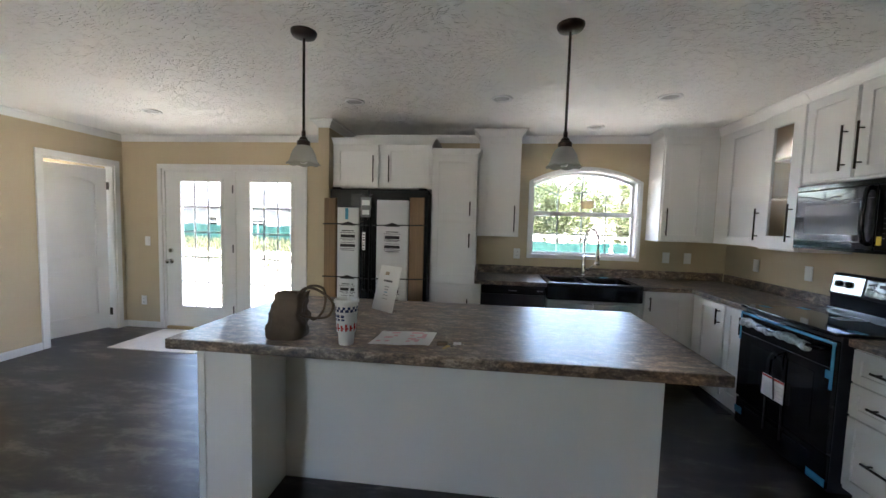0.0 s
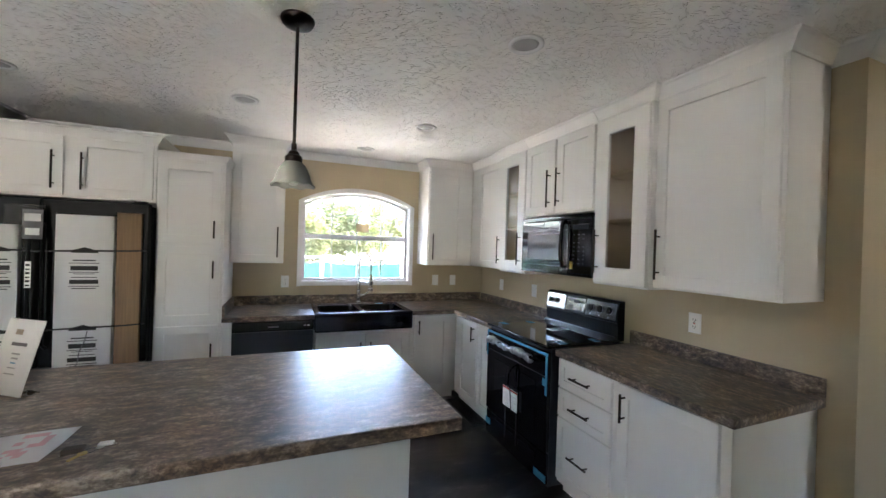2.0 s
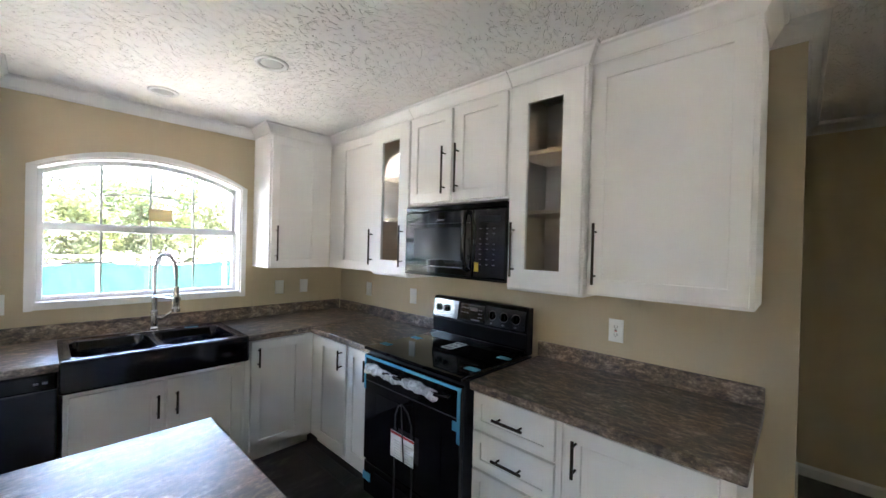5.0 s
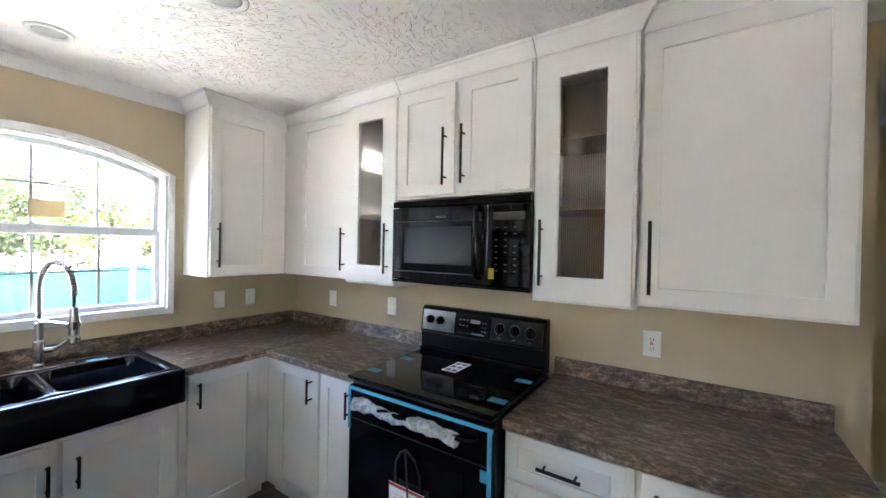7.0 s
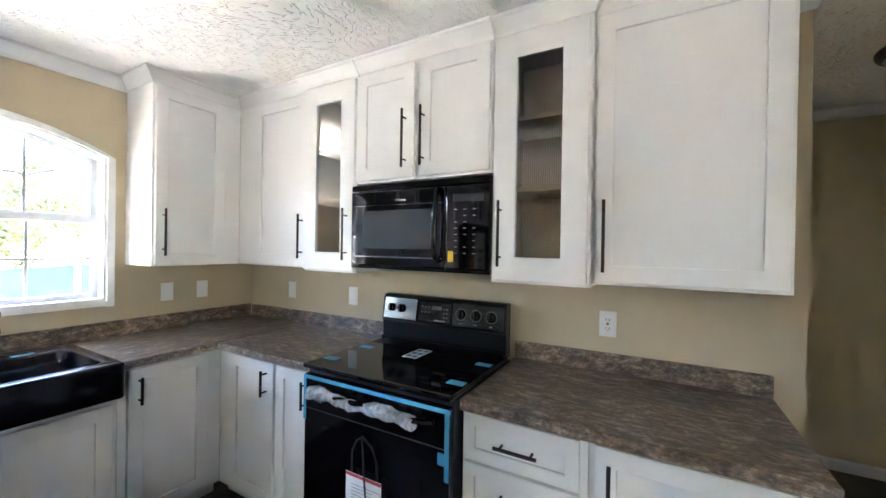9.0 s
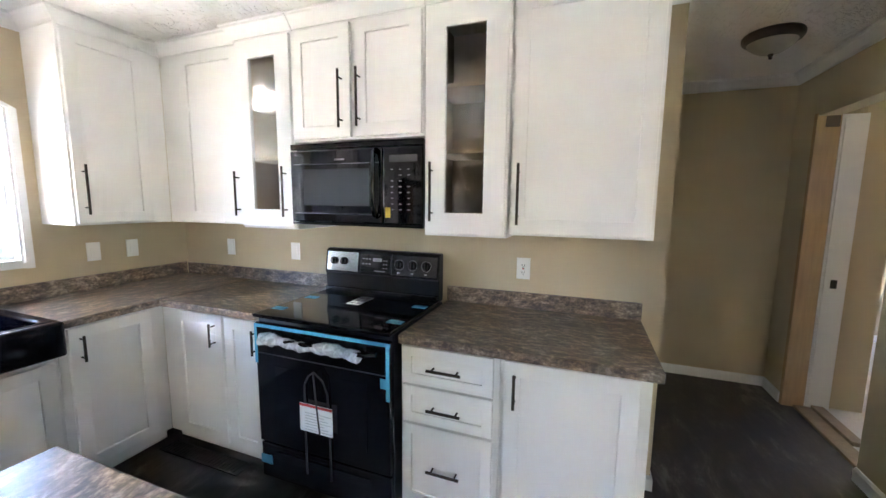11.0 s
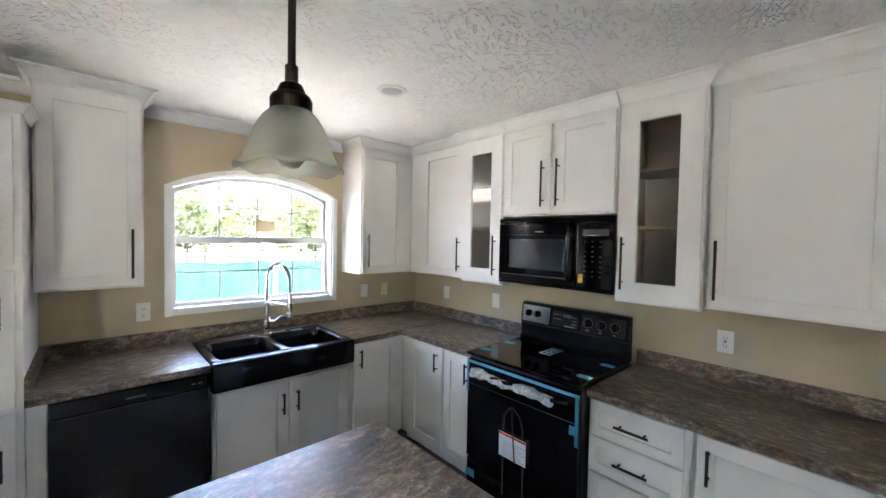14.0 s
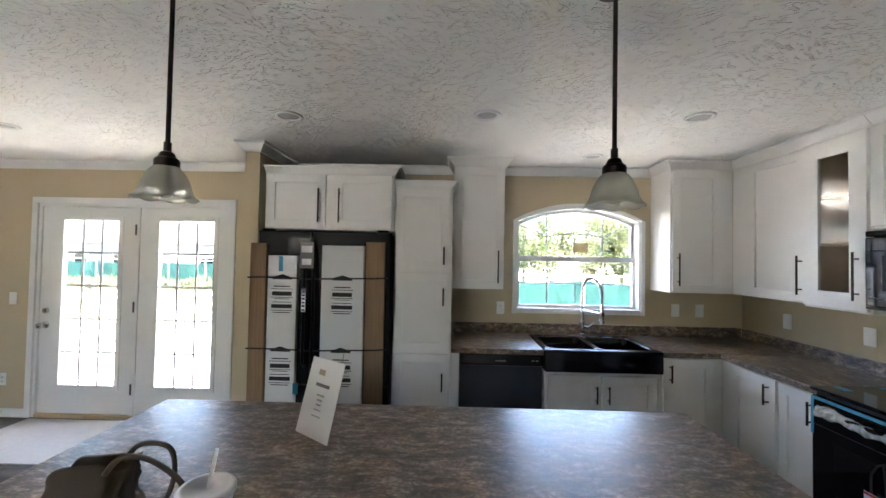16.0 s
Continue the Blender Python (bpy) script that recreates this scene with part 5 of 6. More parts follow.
    part("spray_button", boxes((ex - 0.008, ex + 0.008, ey - 0.026, ey - 0.018, 0.215, 0.25), bevel=0.002), SLOT, f)
    bm = bmesh.new()
    rod(bm, (0, 0, 0.235), (ex, ey, 0.235), 0.006, 8)
    lathe(bm, [(0.021, 0.225), (0.025, 0.225), (0.025, 0.245), (0.021, 0.245)], 20, (ex, ey))
    part("support_arm", bm, CHROME, f)
    bm = bmesh.new()
    rod(bm, (0.015, 0, 0.085), (0.05, -0.02, 0.085), 0.014, 14)
    rod(bm, (0.045, -0.018, 0.085), (0.095, -0.03, 0.125), 0.006, 10)
    part("lever", bm, CHROME, f)


sink()


# ---- lamps ----
def pendant(x, y):
    p = thing("pendant_lamp", "dark bronze pendant lamp with frosted bell shade, unlit", "pendant lamp", pose(x, y, 0), "pendant lamps over the island")
    bm = bmesh.new()
    lathe(bm, [(0.0, H), (0.066, H), (0.066, H - 0.010), (0.058, H - 0.024), (0.030, H - 0.034), (0.0, H - 0.036)], 32)
    part("canopy", bm, BRONZE, p, smooth=True)
    bm = bmesh.new()
    rod(bm, (0, 0, 1.885), (0, 0, H - 0.03), 0.0066, 12)
    lathe(bm, [(0.0, 1.878), (0.0105, 1.878), (0.0105, 1.908), (0.0, 1.908)], 16)
    part("rod", bm, BRONZE, p)
    bm = bmesh.new()
    lathe(bm, [(0.0, 1.881), (0.010, 1.881), (0.018, 1.876), (0.022, 1.867), (0.024, 1.862), (0.031, 1.857), (0.034, 1.851), (0.034, 1.826), (0.031, 1.822), (0.0, 1.822)], 28)
    part("socket_cup", bm, BRONZE, p, smooth=False)
    bm = bmesh.new()
    outer = [(0.034, 1.832), (0.044, 1.822), (0.054, 1.806), (0.063, 1.785), (0.069, 1.762), (0.078, 1.744), (0.088, 1.734)]
    lathe(bm, outer + [(r - 0.003, z) for r, z in outer[::-1]], 64, wave=0.0)
    for v in bm.verts:
        rr = math.hypot(v.co.x, v.co.y)
        if rr > 0.06:
            w = 0.004 * math.cos(8 * math.atan2(v.co.y, v.co.x)) * (rr - 0.06) / 0.035
            v.co.z += w
    part("shade", bm, FROST, p, "frosted white glass bell shade with scalloped rim", smooth=True)
    bm = bmesh.new()
    lathe(bm, [(0.0, 1.736), (0.012, 1.738), (0.024, 1.752), (0.027, 1.768), (0.022, 1.795), (0.014, 1.815), (0.013, 1.832), (0.0, 1.832)], 20)
    part("bulb", bm, BULB, p, smooth=True)


pendant(-2.185, -2.385)
pendant(-3.545, -2.39)


def downlight(x, y):
    d = thing("recessed_light", "white recessed ceiling light, unlit", "ceiling light", pose(x, y, H), "recessed lights")
    bm = bmesh.new()
    lathe(bm, [(0.056, 0.0), (0.080, 0.0), (0.080, -0.005), (0.074, -0.010), (0.060, -0.008), (0.056, 0.0)], 36)
    part("trim_ring", bm, TRIM, d, smooth=True)
    bm = bmesh.new()
    lathe(bm, [(0.0, -0.001), (0.057, -0.001), (0.057, -0.002), (0.045, -0.006), (0.0, -0.0065)], 28)
    part("lens", bm, LENS, d, "grey frosted lens", smooth=True)


for x, y in ((-2.47, -1.30), (-1.235, -1.31), (-3.67, -1.25), (-1.525, -0.425), (-5.74, -1.01), (-1.24, -2.63)):
    downlight(x, y)


def hall_light():
    d = thing("flush_ceiling_light", "bronze-rimmed flush ceiling light with alabaster glass bowl", "ceiling light", pose(0.71, -3.83, H))
    bm = bmesh.new()
    lathe(bm, [(0.0, 0.0), (0.134, 0.0), (0.142, -0.012), (0.141, -0.030), (0.132, -0.044), (0.114, -0.050), (0.000, -0.050)], 40)
    part("pan", bm, BRONZE, d, "dark bronze rim", smooth=True)
    bm = bmesh.new()
    lathe(bm, [(0.115, -0.050), (0.106, -0.066), (0.084, -0.085), (0.056, -0.102), (0.024, -0.110), (0.000, -0.111)], 40)
    part("glass_bowl", bm, ALABASTER, d, "alabaster glass bowl", smooth=True)
    bm = bmesh.new()
    lathe(bm, [(0.000, -0.110), (0.013, -0.111), (0.014, -0.118), (0.008, -0.126), (0.010, -0.134), (0.000, -0.142)], 16)
    part("finial", bm, BRONZE, d, smooth=True)


hall_light()


# ---- wall plates ----
def plate(m, kind):
    label = {"outlet": "white plastic double socket plate", "switch": "white plastic rocker switch plate", "gfci": "white plastic socket plate with red test button", "double": "white plastic double rocker switch plate"}[kind]
    p = thing("wall_plate", label, "wall plate", m, "wall plates")
    w = 0.058 if kind == "double" else 0.036
    part("plate", boxes((-w, w, -0.006, 0, -0.058, 0.058), bevel=0.002), PLATE, p)
    if kind in ("switch", "double"):
        for u in ((0,) if kind == "switch" else (-0.023, 0.023)):
            part("rocker", boxes((u - 0.016, u + 0.016, -0.009, -0.006, -0.032, 0.032), bevel=0.0015), PLATE, p)
    else:
        part("face", boxes((-0.017, 0.017, -0.0085, -0.006, -0.034, 0.034), bevel=0.001), PLATE, p)
        s = []
        for z in (-0.020, 0.020):
            s += [(-0.008, -0.0055, -0.0092, -0.0084, z - 0.005, z + 0.006), (0.0055, 0.008, -0.0092, -0.0084, z - 0.005, z + 0.006), (-0.002, 0.002, -0.0092, -0.0084, z - 0.012, z - 0.008)]
        part("slots", boxes(*s), SLOT, p)
        if kind == "gfci":
            part("test_button", boxes((-0.006, 0.006, -0.0098, -0.0084, -0.004, 0.0)), RED, p, "red test button")
            part("reset_button", boxes((-0.006, 0.006, -0.0098, -0.0084, 0.0015, 0.0055)), SLOT, p)


for x, z, k in ((-2.20, 1.12, "outlet"), (-0.605, 1.13, "switch"), (-0.385, 1.13, "switch"), (-6.80, 1.11, "switch"), (-6.87, 0.35, "outlet")):
    plate(pose(x, 0, z), k)
for y, z, k in ((-0.47, 1.12, "switch"), (-1.06, 1.12, "switch"), (-2.60, 1.11, "gfci")):
    plate(pose(0, y, z, 0, 0, -90), k)


# ---- things on the island and the floor ----
TOP = 0.893


def cup():
    c = thing("drink_cup", "tall white foam cup with navy and red print, lid and straw", "cup", pose(-3.162, -2.752, TOP))
    prof = [(0.0, 0.0), (0.031, 0.0), (0.033, 0.003), (0.036, 0.055), (0.042, 0.058), (0.050, 0.185), (0.053, 0.19), (0.053, 0.195), (0.048, 0.195)]
    bm = bmesh.new()
    lathe(bm, prof, 36)
    part("cup_body", bm, CUPW, c, smooth=True)
    bm = bmesh.new()
    lathe(bm, [(0.0, 0.198), (0.040, 0.198), (0.042, 0.203), (0.051, 0.203), (0.055, 0.198), (0.0555, 0.188), (0.053, 0.187)], 36)
    part("lid", bm, CUPW, c, "white plastic lid", smooth=True)
    bm = bmesh.new()
    rod(bm, (0.004, 0.0, 0.198), (0.016, 0.006, 0.275), 0.004, 10)
    part("straw", bm, CUPW, c, "white drinking straw")
    def band(z0, z1, a0, a1, mat, n=4, name="print"):
        bm = bmesh.new()
        def rad(z):
            return 0.042 + (z - 0.058) / 0.127 * 0.008 + 0.0006
        ring = []
        for k in range(n + 1):
            a = a0 + (a1 - a0) * k / n
            ring.append((bm.verts.new((rad(z0) * math.cos(a), rad(z0) * math.sin(a), z0)), bm.verts.new((rad(z1) * math.cos(a + 0.0), rad(z1) * math.sin(a), z1))))
        for p, q in zip(ring, ring[1:]):
            bm.faces.new((p[0], q[0], q[1], p[1]))
        return part(name, bm, mat, c)
    for k in range(14):
        a = k * math.tau / 14
        band(0.150, 0.162, a, a + 0.30, NAVY)
        band(0.162, 0.174, a + 0.22, a + 0.46, NAVY)
        if k % 7 < 4:
            band(0.126, 0.138, a + 0.03, a + 0.36, NAVY)
            band(0.112, 0.121, a + 0.10, a + 0.40, NAVY)
        band(0.066, 0.092 + 0.006 * (k % 2), a, a + 0.20, RED)
        band(0.074, 0.082, a + 0.20, a + 0.33, RED)


cup()


def handbag():
    b = thing("cloth_bag", "slouched olive-brown cloth handbag with two thin straps", "bag", pose(-3.468, -2.69, TOP, 0, 0, 6))
    bm = bmesh.new()
    n, rows = 64, []
    hs = [0.0, 0.004, 0.02, 0.04, 0.06, 0.08, 0.10, 0.12, 0.14, 0.16, 0.178, 0.195, 0.207, 0.213]
    for i, z in enumerate(hs):
        t = z / 0.213
        ring = []
        for k in range(n):
            a = k * math.tau / n
            ca, sa = math.cos(a), math.sin(a)
            rx = (0.085 + 0.010 * math.sin(7 * t)) * (0.94 if i == 0 else 1) * (1 - 0.24 * t ** 2.5)
            ry = 0.078 * (1.05 - 0.62 * t ** 1.5)
            x = rx * abs(ca) ** 0.5 * (1 if ca > 0 else -1)
            y = ry * abs(sa) ** 0.6 * (1 if sa > 0 else -1)
            # creases: long slanting folds and small crumples
            fold = 0.012 * math.sin(26 * z + 24 * x + 3 * sa) + 0.020 * noise.noise((x * 13, y * 13, z * 20)) + 0.012 * noise.noise((x * 36, y * 36, z * 40 + 4))
            crease = abs(noise.noise((x * 17 + z * 9, y * 17, z * 15 + 2))) + 0.6 * abs(noise.noise((x * 31, y * 31 + z * 14, z * 26)))
            f = 1 + (fold / 0.09 * 0.7 - 0.34 * crease + 0.10) * min(1, 5 * t)
            sag = -0.012 * max(0, ca) * t ** 3 - 0.030 * max(0, -ca) ** 2 * t ** 3 + 0.010 * math.sin(3 * a + 1) * t ** 2
            ring.append(bm.verts.new((x * f + 0.018 * t * t, y * f + 0.02 * t * t * math.sin(20 * x), max(0, z + sag))))
        rows.append(ring)
    for a, c in zip(rows, rows[1:]):
        for k in range(n):
            bm.faces.new((a[k], a[(k + 1) % n], c[(k + 1) % n], c[k]))
    bm.faces.new(rows[0][::-1])
    # open mouth sinking inside
    prev = rows[-1]
    for sx, sy, dz in ((0.97, 0.86, -0.004), (0.90, 0.70, -0.05), (0.80, 0.6, -0.11)):
        inner = [bm.verts.new((v.co.x * sx, v.co.y * sy, v.co.z + dz)) for v in rows[-1]]
        for k in range(n):
            bm.faces.new((prev[k], prev[(k + 1) % n], inner[(k + 1) % n], inner[k]))
        prev = inner
    bm.faces.new(prev)
    part("pouch", bm, BAG, b, smooth=True)
    for dy, reach, low in ((-0.030, 0.215, 0.095), (0.030, 0.165, 0.075)):
        pts = []
        ctrl = [(0.055, dy, 0.196), (0.090, dy, 0.232), (0.150, dy, 0.224), (reach, dy, 0.172), (reach - 0.01, dy * 0.8, 0.115), (reach - 0.045, dy * 0.9, low), (0.092, dy, low + 0.004), (0.060, dy * 1.5, 0.120)]
        for c in range(len(ctrl) - 1):
            p0, p1, p2, p3 = [Vector(ctrl[max(0, min(len(ctrl) - 1, c + o))]) for o in (-1, 0, 1, 2)]
            for q in range(6):
                u = q / 6
                pts.append(0.5 * (2 * p1 + (p2 - p0) * u + (2 * p0 - 5 * p1 + 4 * p2 - p3) * u * u + (3 * p1 - p0 - 3 * p2 + p3) * u ** 3))
        bm = bmesh.new()
        tube(bm, pts, 0.0058, 8)
        part("strap", bm, BAG, b, "thin rolled strap", smooth=True)


handbag()


def flyer():
    f = thing("flyer", "folded white flyer with pink printed pictures", "flyer", pose(-2.92, -2.655, TOP + 0.001, 0, 0, 3))
    bm = bmesh.new()
    nx, ny = 14, 10
    def zz(x, y):
        return 0.002 + 0.006 * abs(math.sin(9 * x + 1.0)) + 0.006 * max(0, -y * 9) * abs(math.sin(14 * x)) + 0.008 * max(0, y * 8) * 0.5
    grid = [[bm.verts.new((-0.145 + 0.27 * i / nx + 0.02 * j / ny, -0.10 + 0.21 * j / ny, zz(-0.14 + 0.28 * i / nx, -0.1 + 0.2 * j / ny))) for i in range(nx + 1)] for j in range(ny + 1)]
    for j in range(ny):
        for i in range(nx):
            bm.faces.new((grid[j][i], grid[j][i + 1], grid[j + 1][i + 1], grid[j + 1][i]))
    bmesh.ops.solidify(bm, geom=list(bm.faces), thickness=0.0006)
    part("sheet", bm, PAPER, f)
    bm = bmesh.new()
    rnd = random.Random(11)
    for k in range(15):
        i, j = rnd.randrange(1, nx - 1), rnd.randrange(2, ny - 1)
        w, h = rnd.choice((1, 2)), 1
        c = [(i, j), (min(nx, i + w), j), (min(nx, i + w), j + h), (i, j + h)]
        bm.faces.new([bm.verts.new((-0.145 + 0.27 * a / nx + 0.02 * b / ny, -0.10 + 0.21 * b / ny, zz(-0.14 + 0.28 * a / nx, -0.1 + 0.2 * b / ny) + 0.0022)) for a, b in c])
    part("print", bm, PINK, f, "pink printed pictures")


flyer()


def keys():
    k = thing("keys", "small bunch of brass and steel keys on a ring", "keys", pose(-2.70, -2.70, TOP))
    part("fob", boxes((-0.060, -0.012, -0.016, 0.014, 0.004, 0.018), bevel=0.004), BAG, k, "brown leather key fob")
    part("tag", boxes((0.012, 0.046, 0.010, 0.030, 0.006, 0.012), bevel=0.0015), PAPER, k, "white plastic key tag")
    bm = bmesh.new()
    pts = [(0.014 * math.cos(a), 0.014 * math.sin(a), 0.003) for a in [i * math.tau / 18 for i in range(19)]]
    tube(bm, pts, 0.0014, 6)
    part("ring", bm, STEEL, k)
    for a, mat in ((200, CHROME), (245, BRASS), (20, CHROME)):
        bm = bmesh.new()
        rod(bm, (0.022, 0, 0.002), (0.022, 0, 0.0045), 0.011, 16)
        box(bm, 0.030, 0.062, -0.004, 0.004, 0.002, 0.0045)
        for j in range(4):
            box(bm, 0.038 + 0.006 * j, 0.041 + 0.006 * j, -0.0055, -0.004, 0.002, 0.0045)
        o = part("key", bm, mat, k)
        o.matrix_basis = pose(0, 0, 0.001 + a * 1e-5, 0, 0, a)


BRASS = material("brass", (0.50, 0.36, 0.13), 0.35, metal=1.0, vary=0.1, scale=30)
keys()


def table_sign():
    s = thing("table_sign", "white printed card leaning back on a small stand", "sign", pose(-3.178, -2.117, TOP, 0, 0, -35))
    h, d, w = 0.272, 0.075, 0.096
    m = pose(0, 0, 0.001, -math.degrees(math.atan2(d, h)), 0, 0)
    f = part("card", boxes((-w, w, 0, 0.0016, 0, 0.282)), PAPER, s)
    f.matrix_basis = m
    rows = [(0.232, -0.02, 0.018, 0.010, TANPAPER), (0.186, 0, 0.040, 0.006, GREYINK), (0.150, 0, 0.022, 0.003, FAINT), (0.133, 0, 0.016, 0.003, FAINT), (0.116, 0, 0.013, 0.002, TAPE), (0.098, 0, 0.020, 0.002, FAINT), (0.076, 0, 0.026, 0.002, FAINT)]
    for z, u, hw, hh, mat in rows:
        part("print", boxes((u - hw, u + hw, -0.0010, -0.0002, z - hh, z + hh)), mat, f)
    part("foot", boxes((-w, w, 0.002, 0.06, 0.0, 0.003), bevel=0.001), GLASS, s, "clear plastic foot")


table_sign()
bm = boxes((-6.56, -5.55, -0.78, -0.04, 0.0, 0.008), bevel=0.003)
single("door_mat", bm, MATCLOTH, "pale flat mat on the floor before the patio doors", "mat")


def toe_shadow():
    # dark bars laid on the floor in place of the toe-kick's shadow
    r = thing("toe_kick_shadow", "dark strip standing in for the toe-kick shadow of the base cabinets", "floor vent", pose(-0.645, -0.93, 0.0))
    part("frame", boxes((-0.055, -0.043, -0.30, 0.30, 0, 0.006), (0.043, 0.055, -0.30, 0.30, 0, 0.006), (-0.043, 0.043, -0.30, -0.288, 0, 0.006), (-0.043, 0.043, 0.288, 0.30, 0, 0.006)), SLOT, r)
    for k in range(24):
        part("shadow_bar", boxes((-0.043, 0.043, -0.284 + 0.024 * k, -0.276 + 0.024 * k, 0.0, 0.004)), SLOT, r)


toe_shadow()


# ---- outdoors ----
GZ = -0.8
setting("ground", boxes((-140, 140, -60, 200, GZ - 0.5, GZ)), SAND, "dry sandy yard with pale gravel", "ground")
setting("house_underside", boxes((XW - 2.2, 5.0, YS - 0.12, 0.14, GZ, -0.085)), WHITEWALL, "pale skirting under the house", "wall")
# unseen; the north eave is made deep to keep sun off the mat
setting("roof", boxes((XW - 2.6, 5.4, YS - 0.5, 0.80, H + 0.11, H + 0.35)), ROOFING, "grey unseen roof with an eave added to block sun", "roof")


def fence(name, pts, label):
    f = thing(name, label, "fence")
    for (xa, ya), (xb, yb) in zip(pts, pts[1:]):
        a, b = Vector((xa, ya, 0)), Vector((xb, yb, 0))
        n = max(1, round((b - a).length / 2.4))
        for k in range(n):
            p, q = a.lerp(b, k / n), a.lerp(b, (k + 1) / n)
            bm = bmesh.new()
            rod(bm, (p.x, p.y, GZ), (p.x, p.y, GZ + 1.95), 0.03, 10)
            part("post", bm, GALV, f)
            bm = bmesh.new()
            rod(bm, (p.x, p.y, GZ + 1.9), (q.x, q.y, GZ + 1.9), 0.022, 8)
            part("rail", bm, GALV, f)
            bm = bmesh.new()
            m, rows = 16, []
            side = (q - p).cross(Vector((0, 0, 1))).normalized()
            for j in range(7):
                rows.append([bm.verts.new(p.lerp(q, 0.02 + 0.96 * i / m) + side * (0.035 + 0.035 * noise.noise((i * 0.5 + k * 7, j * 0.6, 3))) + Vector((0, 0, GZ + 0.03 + 1.72 * j / 6 - (0.07 * math.sin(math.pi * i / m) if j == 6 else 0)))) for i in range(m + 1)])
            for r0, r1 in zip(rows, rows[1:]):
                for i in range(m):
                    bm.faces.new((r0[i], r0[i + 1], r1[i + 1], r1[i]))
            bmesh.ops.solidify(bm, geom=list(bm.faces), thickness=0.004)
            part("cloth_panel", bm, TEAL, f, "sagging teal windscreen cloth")


fence("fence", [(9, 7.6), (-6.2, 8.6), (-13, 19.5), (-42, 21)], "chain-link yard fence hung with teal windscreen cloth")


def tree(x, y, h, spread, seed, mat):
    t = thing("tree", "leafy green tree behind the fence", "tree", pose(x, y, GZ), "trees behind the fence")
    rnd = random.Random(seed)
    bm = bmesh.new()
    tube(bm, [(0, 0, -0.1), (0.05, 0.03, h * 0.25), (0.1 * rnd.uniform(-1, 1), 0.1, h * 0.5), (0.2, 0.1, h * 0.85)], [0.05 * h * 0.5, 0.04 * h * 0.5, 0.028 * h * 0.5, 0.008 * h], 10)
    limbs = []
    for k in range(9):
        a, z = rnd.uniform(0, math.tau), h * rnd.uniform(0.25, 0.75)
        e = Vector((spread * 0.8 * math.cos(a), spread * 0.8 * math.sin(a), z + h * rnd.uniform(0.08, 0.22)))
        tube(bm, [(0.08, 0.04, z), e * 0.5 + Vector((0, 0, z * 0.55)), e], [0.012 * h, 0.008 * h, 0.003 * h], 6)
        limbs.append(e)
    part("trunk", bm, BARK, t)
    verts, faces = [], []
    for k in range(34):
        if k < 9:
            c = limbs[k]
        else:
            a, r = rnd.uniform(0, math.tau), spread * math.sqrt(rnd.random())
            c = Vector((r * math.cos(a), r * math.sin(a), h * rnd.uniform(0.30, 0.98) * (1 - 0.25 * (r / spread) ** 2)))
        cr = spread * rnd.uniform(0.22, 0.40)
        for _ in range(300):
            d = Vector((rnd.gauss(0, 1), rnd.gauss(0, 1), rnd.gauss(0, 0.8))).normalized() * cr * rnd.random() ** 0.4
            p = c + d
            s = rnd.uniform(0.06, 0.13)
            u = Vector((rnd.gauss(0, 1), rnd.gauss(0, 1), rnd.gauss(0, 0.5))).normalized()
            v = u.cross(Vector((rnd.gauss(0, 1), rnd.gauss(0, 1), rnd.gauss(0, 1)))).normalized()
            i = len(verts)
            verts += [p - u * s, p + v * s * 0.5, p + u * s, p - v * s * 0.5]
            faces.append((i, i + 1, i + 2, i + 3))
    me = bpy.data.meshes.new("crown")
    me.from_pydata(verts, [], faces)
    me.materials.append(mat)
    c = new("crown", me)
    c.parent = t


for x, y, h, s, sd, mt in ((-6.5, 22, 5.8, 2.9, 1, LEAF), (-2.4, 19.0, 4.6, 2.5, 2, LEAF2), (1.4, 22, 5.6, 2.9, 3, LEAF), (5.2, 19, 5.0, 2.6, 4, LEAF2), (9.0, 21, 5.4, 2.8, 5, LEAF), (13.5, 18, 5.0, 2.8, 6, LEAF2), (-10.5, 25, 5.6, 2.8, 7, LEAF2), (19, 16, 5.6, 3.0, 8, LEAF), (-17, 34, 7.0, 3.4, 9, LEAF), (-40, 40, 8, 4.0, 10, LEAF), (-25, 46, 8, 4.2, 11, LEAF2), (25, 13, 5.5, 3.2, 12, LEAF2), (3.2, 27, 7.4, 3.4, 13, LEAF), (11, 27, 7.6, 3.6, 14, LEAF)):
    tree(x, y, h, s, sd, mt)


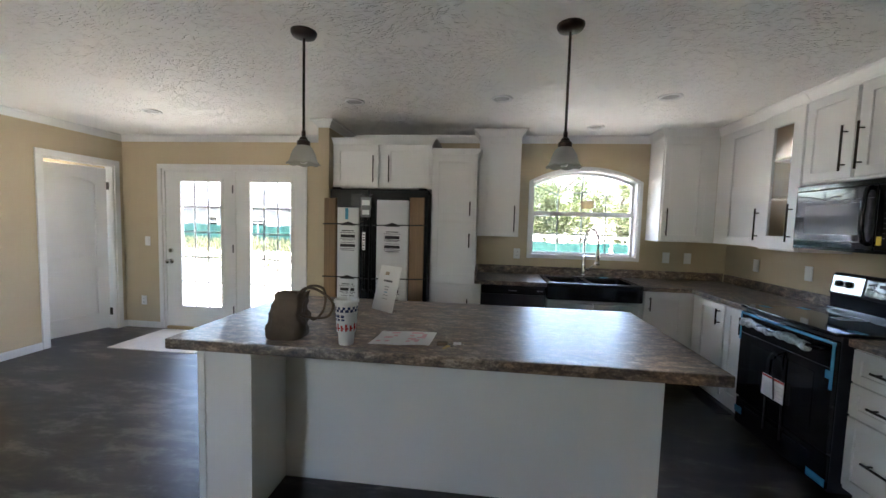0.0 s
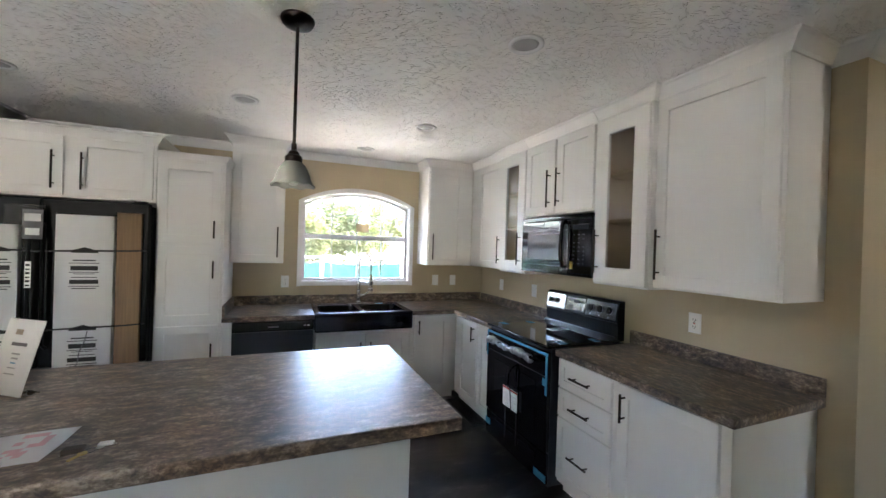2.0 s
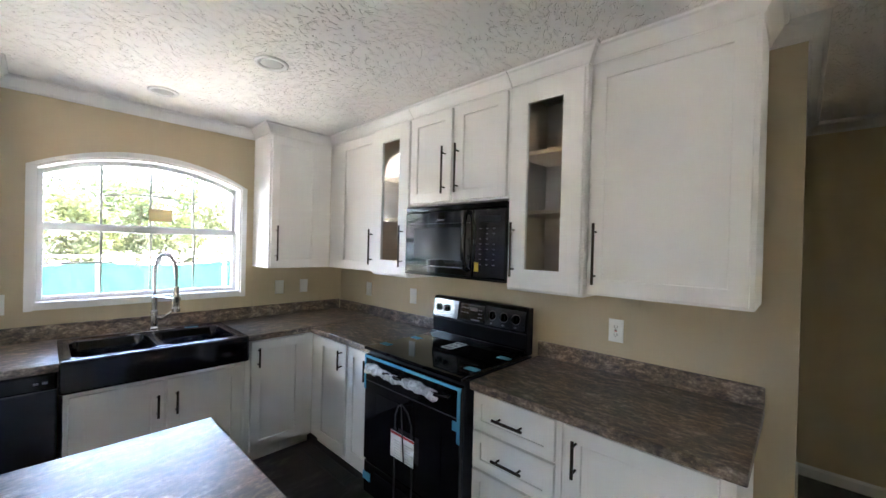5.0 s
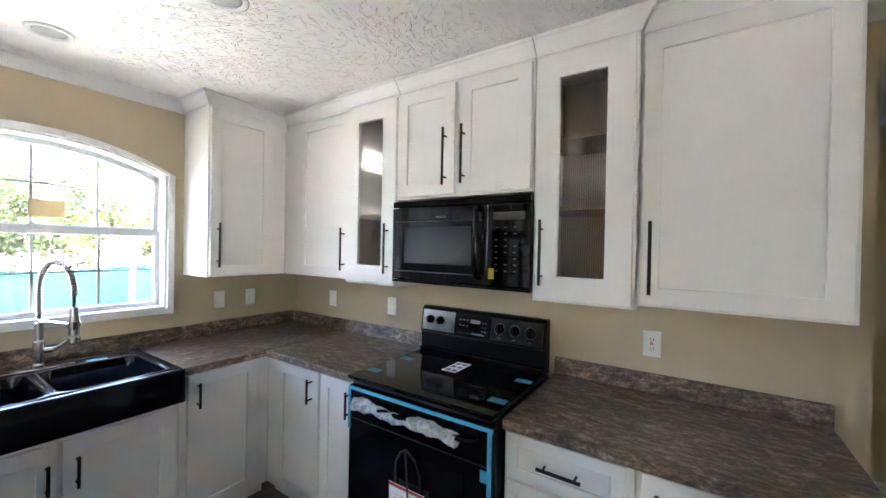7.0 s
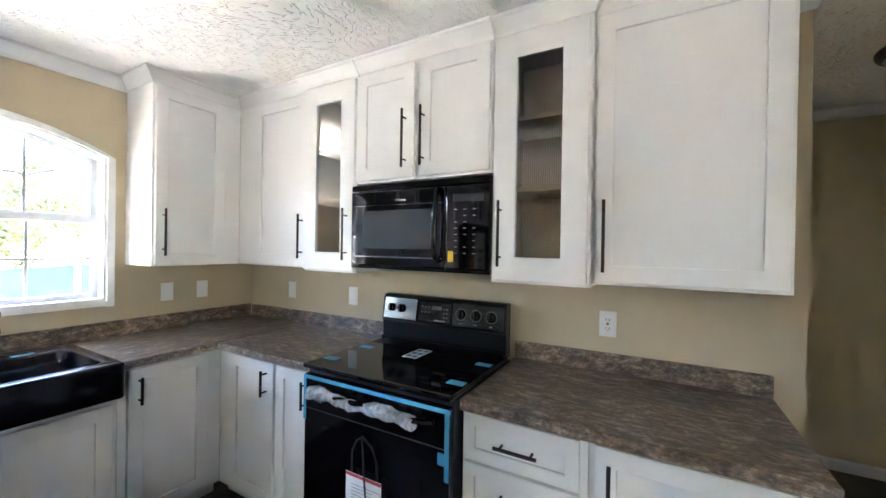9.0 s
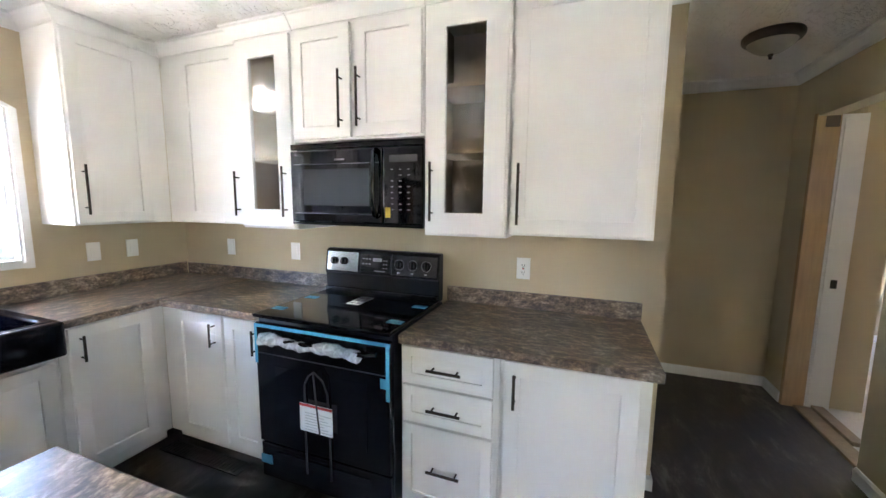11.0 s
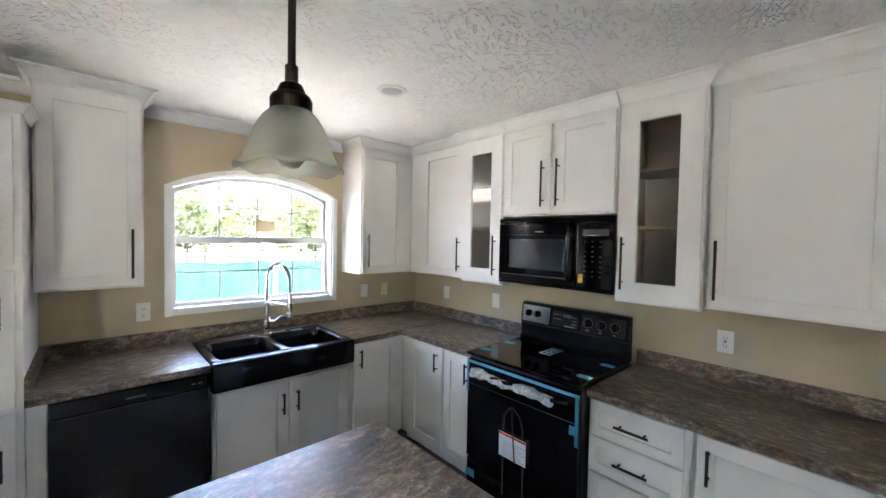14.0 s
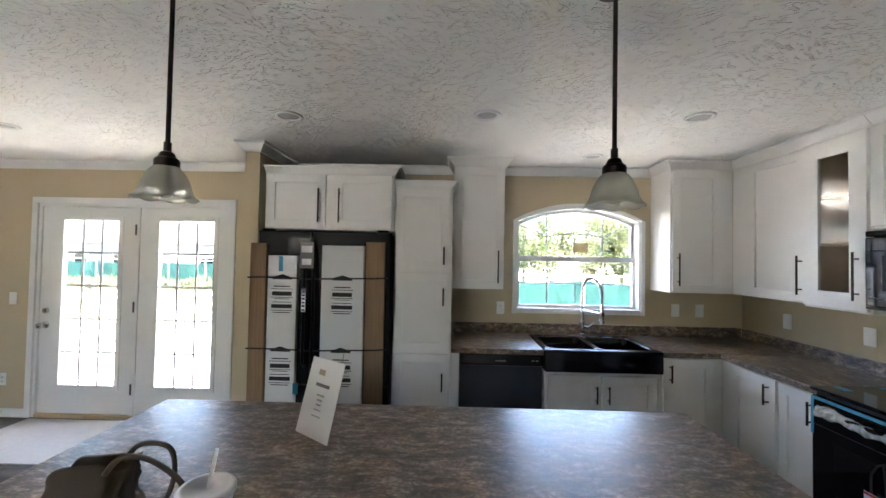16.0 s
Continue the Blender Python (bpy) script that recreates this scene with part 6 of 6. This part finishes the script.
def shrub_row():
    verts, faces = [], []
    rnd = random.Random(21)
    for k in range(8000):
        x = rnd.uniform(-40, -8)
        y = 19.0 + rnd.gauss(0, 0.5) + (0.0 if x < -13 else (x + 13) * -2.0)
        hgt = 0.95 * (0.5 + 0.5 * noise.noise((x * 0.5, 1.0, 2.0)) + 0.3)
        p = Vector((x, y, GZ + rnd.random() * hgt))
        s = rnd.uniform(0.06, 0.16)
        u = Vector((rnd.gauss(0, 0.4), rnd.gauss(0, 0.4), 1)).normalized()
        v = u.cross(Vector((rnd.gauss(0, 1), rnd.gauss(0, 1), 0))).normalized()
        i = len(verts)
        verts += [p - v * s * 0.3, p + v * s * 0.3, p + u * s * 2]
        faces.append((i, i + 1, i + 2))
    for k in range(16000):
        x, y = rnd.uniform(-34, -6.5), 5.0 + 14.0 * rnd.random() ** 0.7
        if noise.noise((x * 0.35, y * 0.35, 5.0)) < -0.15:
            continue
        p = Vector((x, y, GZ))
        s = rnd.uniform(0.04, 0.11)
        u = Vector((rnd.gauss(0, 0.5), rnd.gauss(0, 0.5), 1)).normalized()
        v = u.cross(Vector((rnd.gauss(0, 1), rnd.gauss(0, 1), 0))).normalized()
        i = len(verts)
        verts += [p - v * s * 0.4, p + v * s * 0.4, p + u * s * 1.6]
        faces.append((i, i + 1, i + 2))
    me = bpy.data.meshes.new("weeds")
    me.from_pydata(verts, [], faces)
    me.materials.append(GRASS)
    tagged(new("weeds", me), "green weeds and dry grass over the yard", "weeds", kind="stuff")


shrub_row()


def far_house(x, y, w, d, hgt, label, wallmat, turn):
    h = thing("house", label, "house", pose(x, y, GZ, 0, 0, turn))
    part("wall", boxes((-w / 2, w / 2, -d / 2, d / 2, 0, hgt)), wallmat, h)
    bm = bmesh.new()
    prof = [(-d / 2 - 0.4, hgt), (0, hgt + d * 0.28), (d / 2 + 0.4, hgt), (d / 2 + 0.4, hgt - 0.12), (-d / 2 - 0.4, hgt - 0.12)]
    s = [[bm.verts.new((u, a, b)) for a, b in prof] for u in (-w / 2 - 0.4, w / 2 + 0.4)]
    bm.faces.new(s[0])
    bm.faces.new(s[1][::-1])
    for k in range(5):
        bm.faces.new((s[0][k], s[0][(k + 1) % 5], s[1][(k + 1) % 5], s[1][k]))
    part("roof", bm, ROOFING, h)
    n = int(w / 3)
    for k in range(n):
        u = -w / 2 + (k + 0.5) * w / n
        f = part("window", boxes((u - 0.55, u + 0.55, -d / 2 - 0.05, -d / 2, 1.3, 2.3)), TRIM, h)
        part("pane", boxes((u - 0.47, u + 0.47, -d / 2 - 0.06, -d / 2 - 0.051, 1.38, 2.22)), BLACK_GLASS, f)


far_house(-35, 34, 24, 8, 3.2, "grey-sided house with shingle roof beyond the fence", SIDING, 12)
far_house(-9.5, 24, 8, 4, 2.6, "white mobile home beyond the fence", WHITEWALL, -10)


def truck():
    t = thing("parked_van", "white parked van beyond the fence", "van", pose(-21.5, 25.5, GZ, 0, 0, 8))
    bm = boxes((-2.6, 2.6, -1.0, 1.0, 0.4, 1.35), (-2.5, 1.4, -0.92, 0.92, 1.35, 2.15), bevel=0.12)
    part("body", bm, WHITEWALL, t)
    part("side_window", boxes((0.0, 1.2, -0.935, -0.925, 1.45, 2.0)), BLACK_GLASS, t)
    for x in (-1.7, 1.7):
        bm = bmesh.new()
        rod(bm, (x, -1.02, 0.36), (x, -0.78, 0.36), 0.36, 24)
        w = part("wheel", bm, INK, t)


truck()
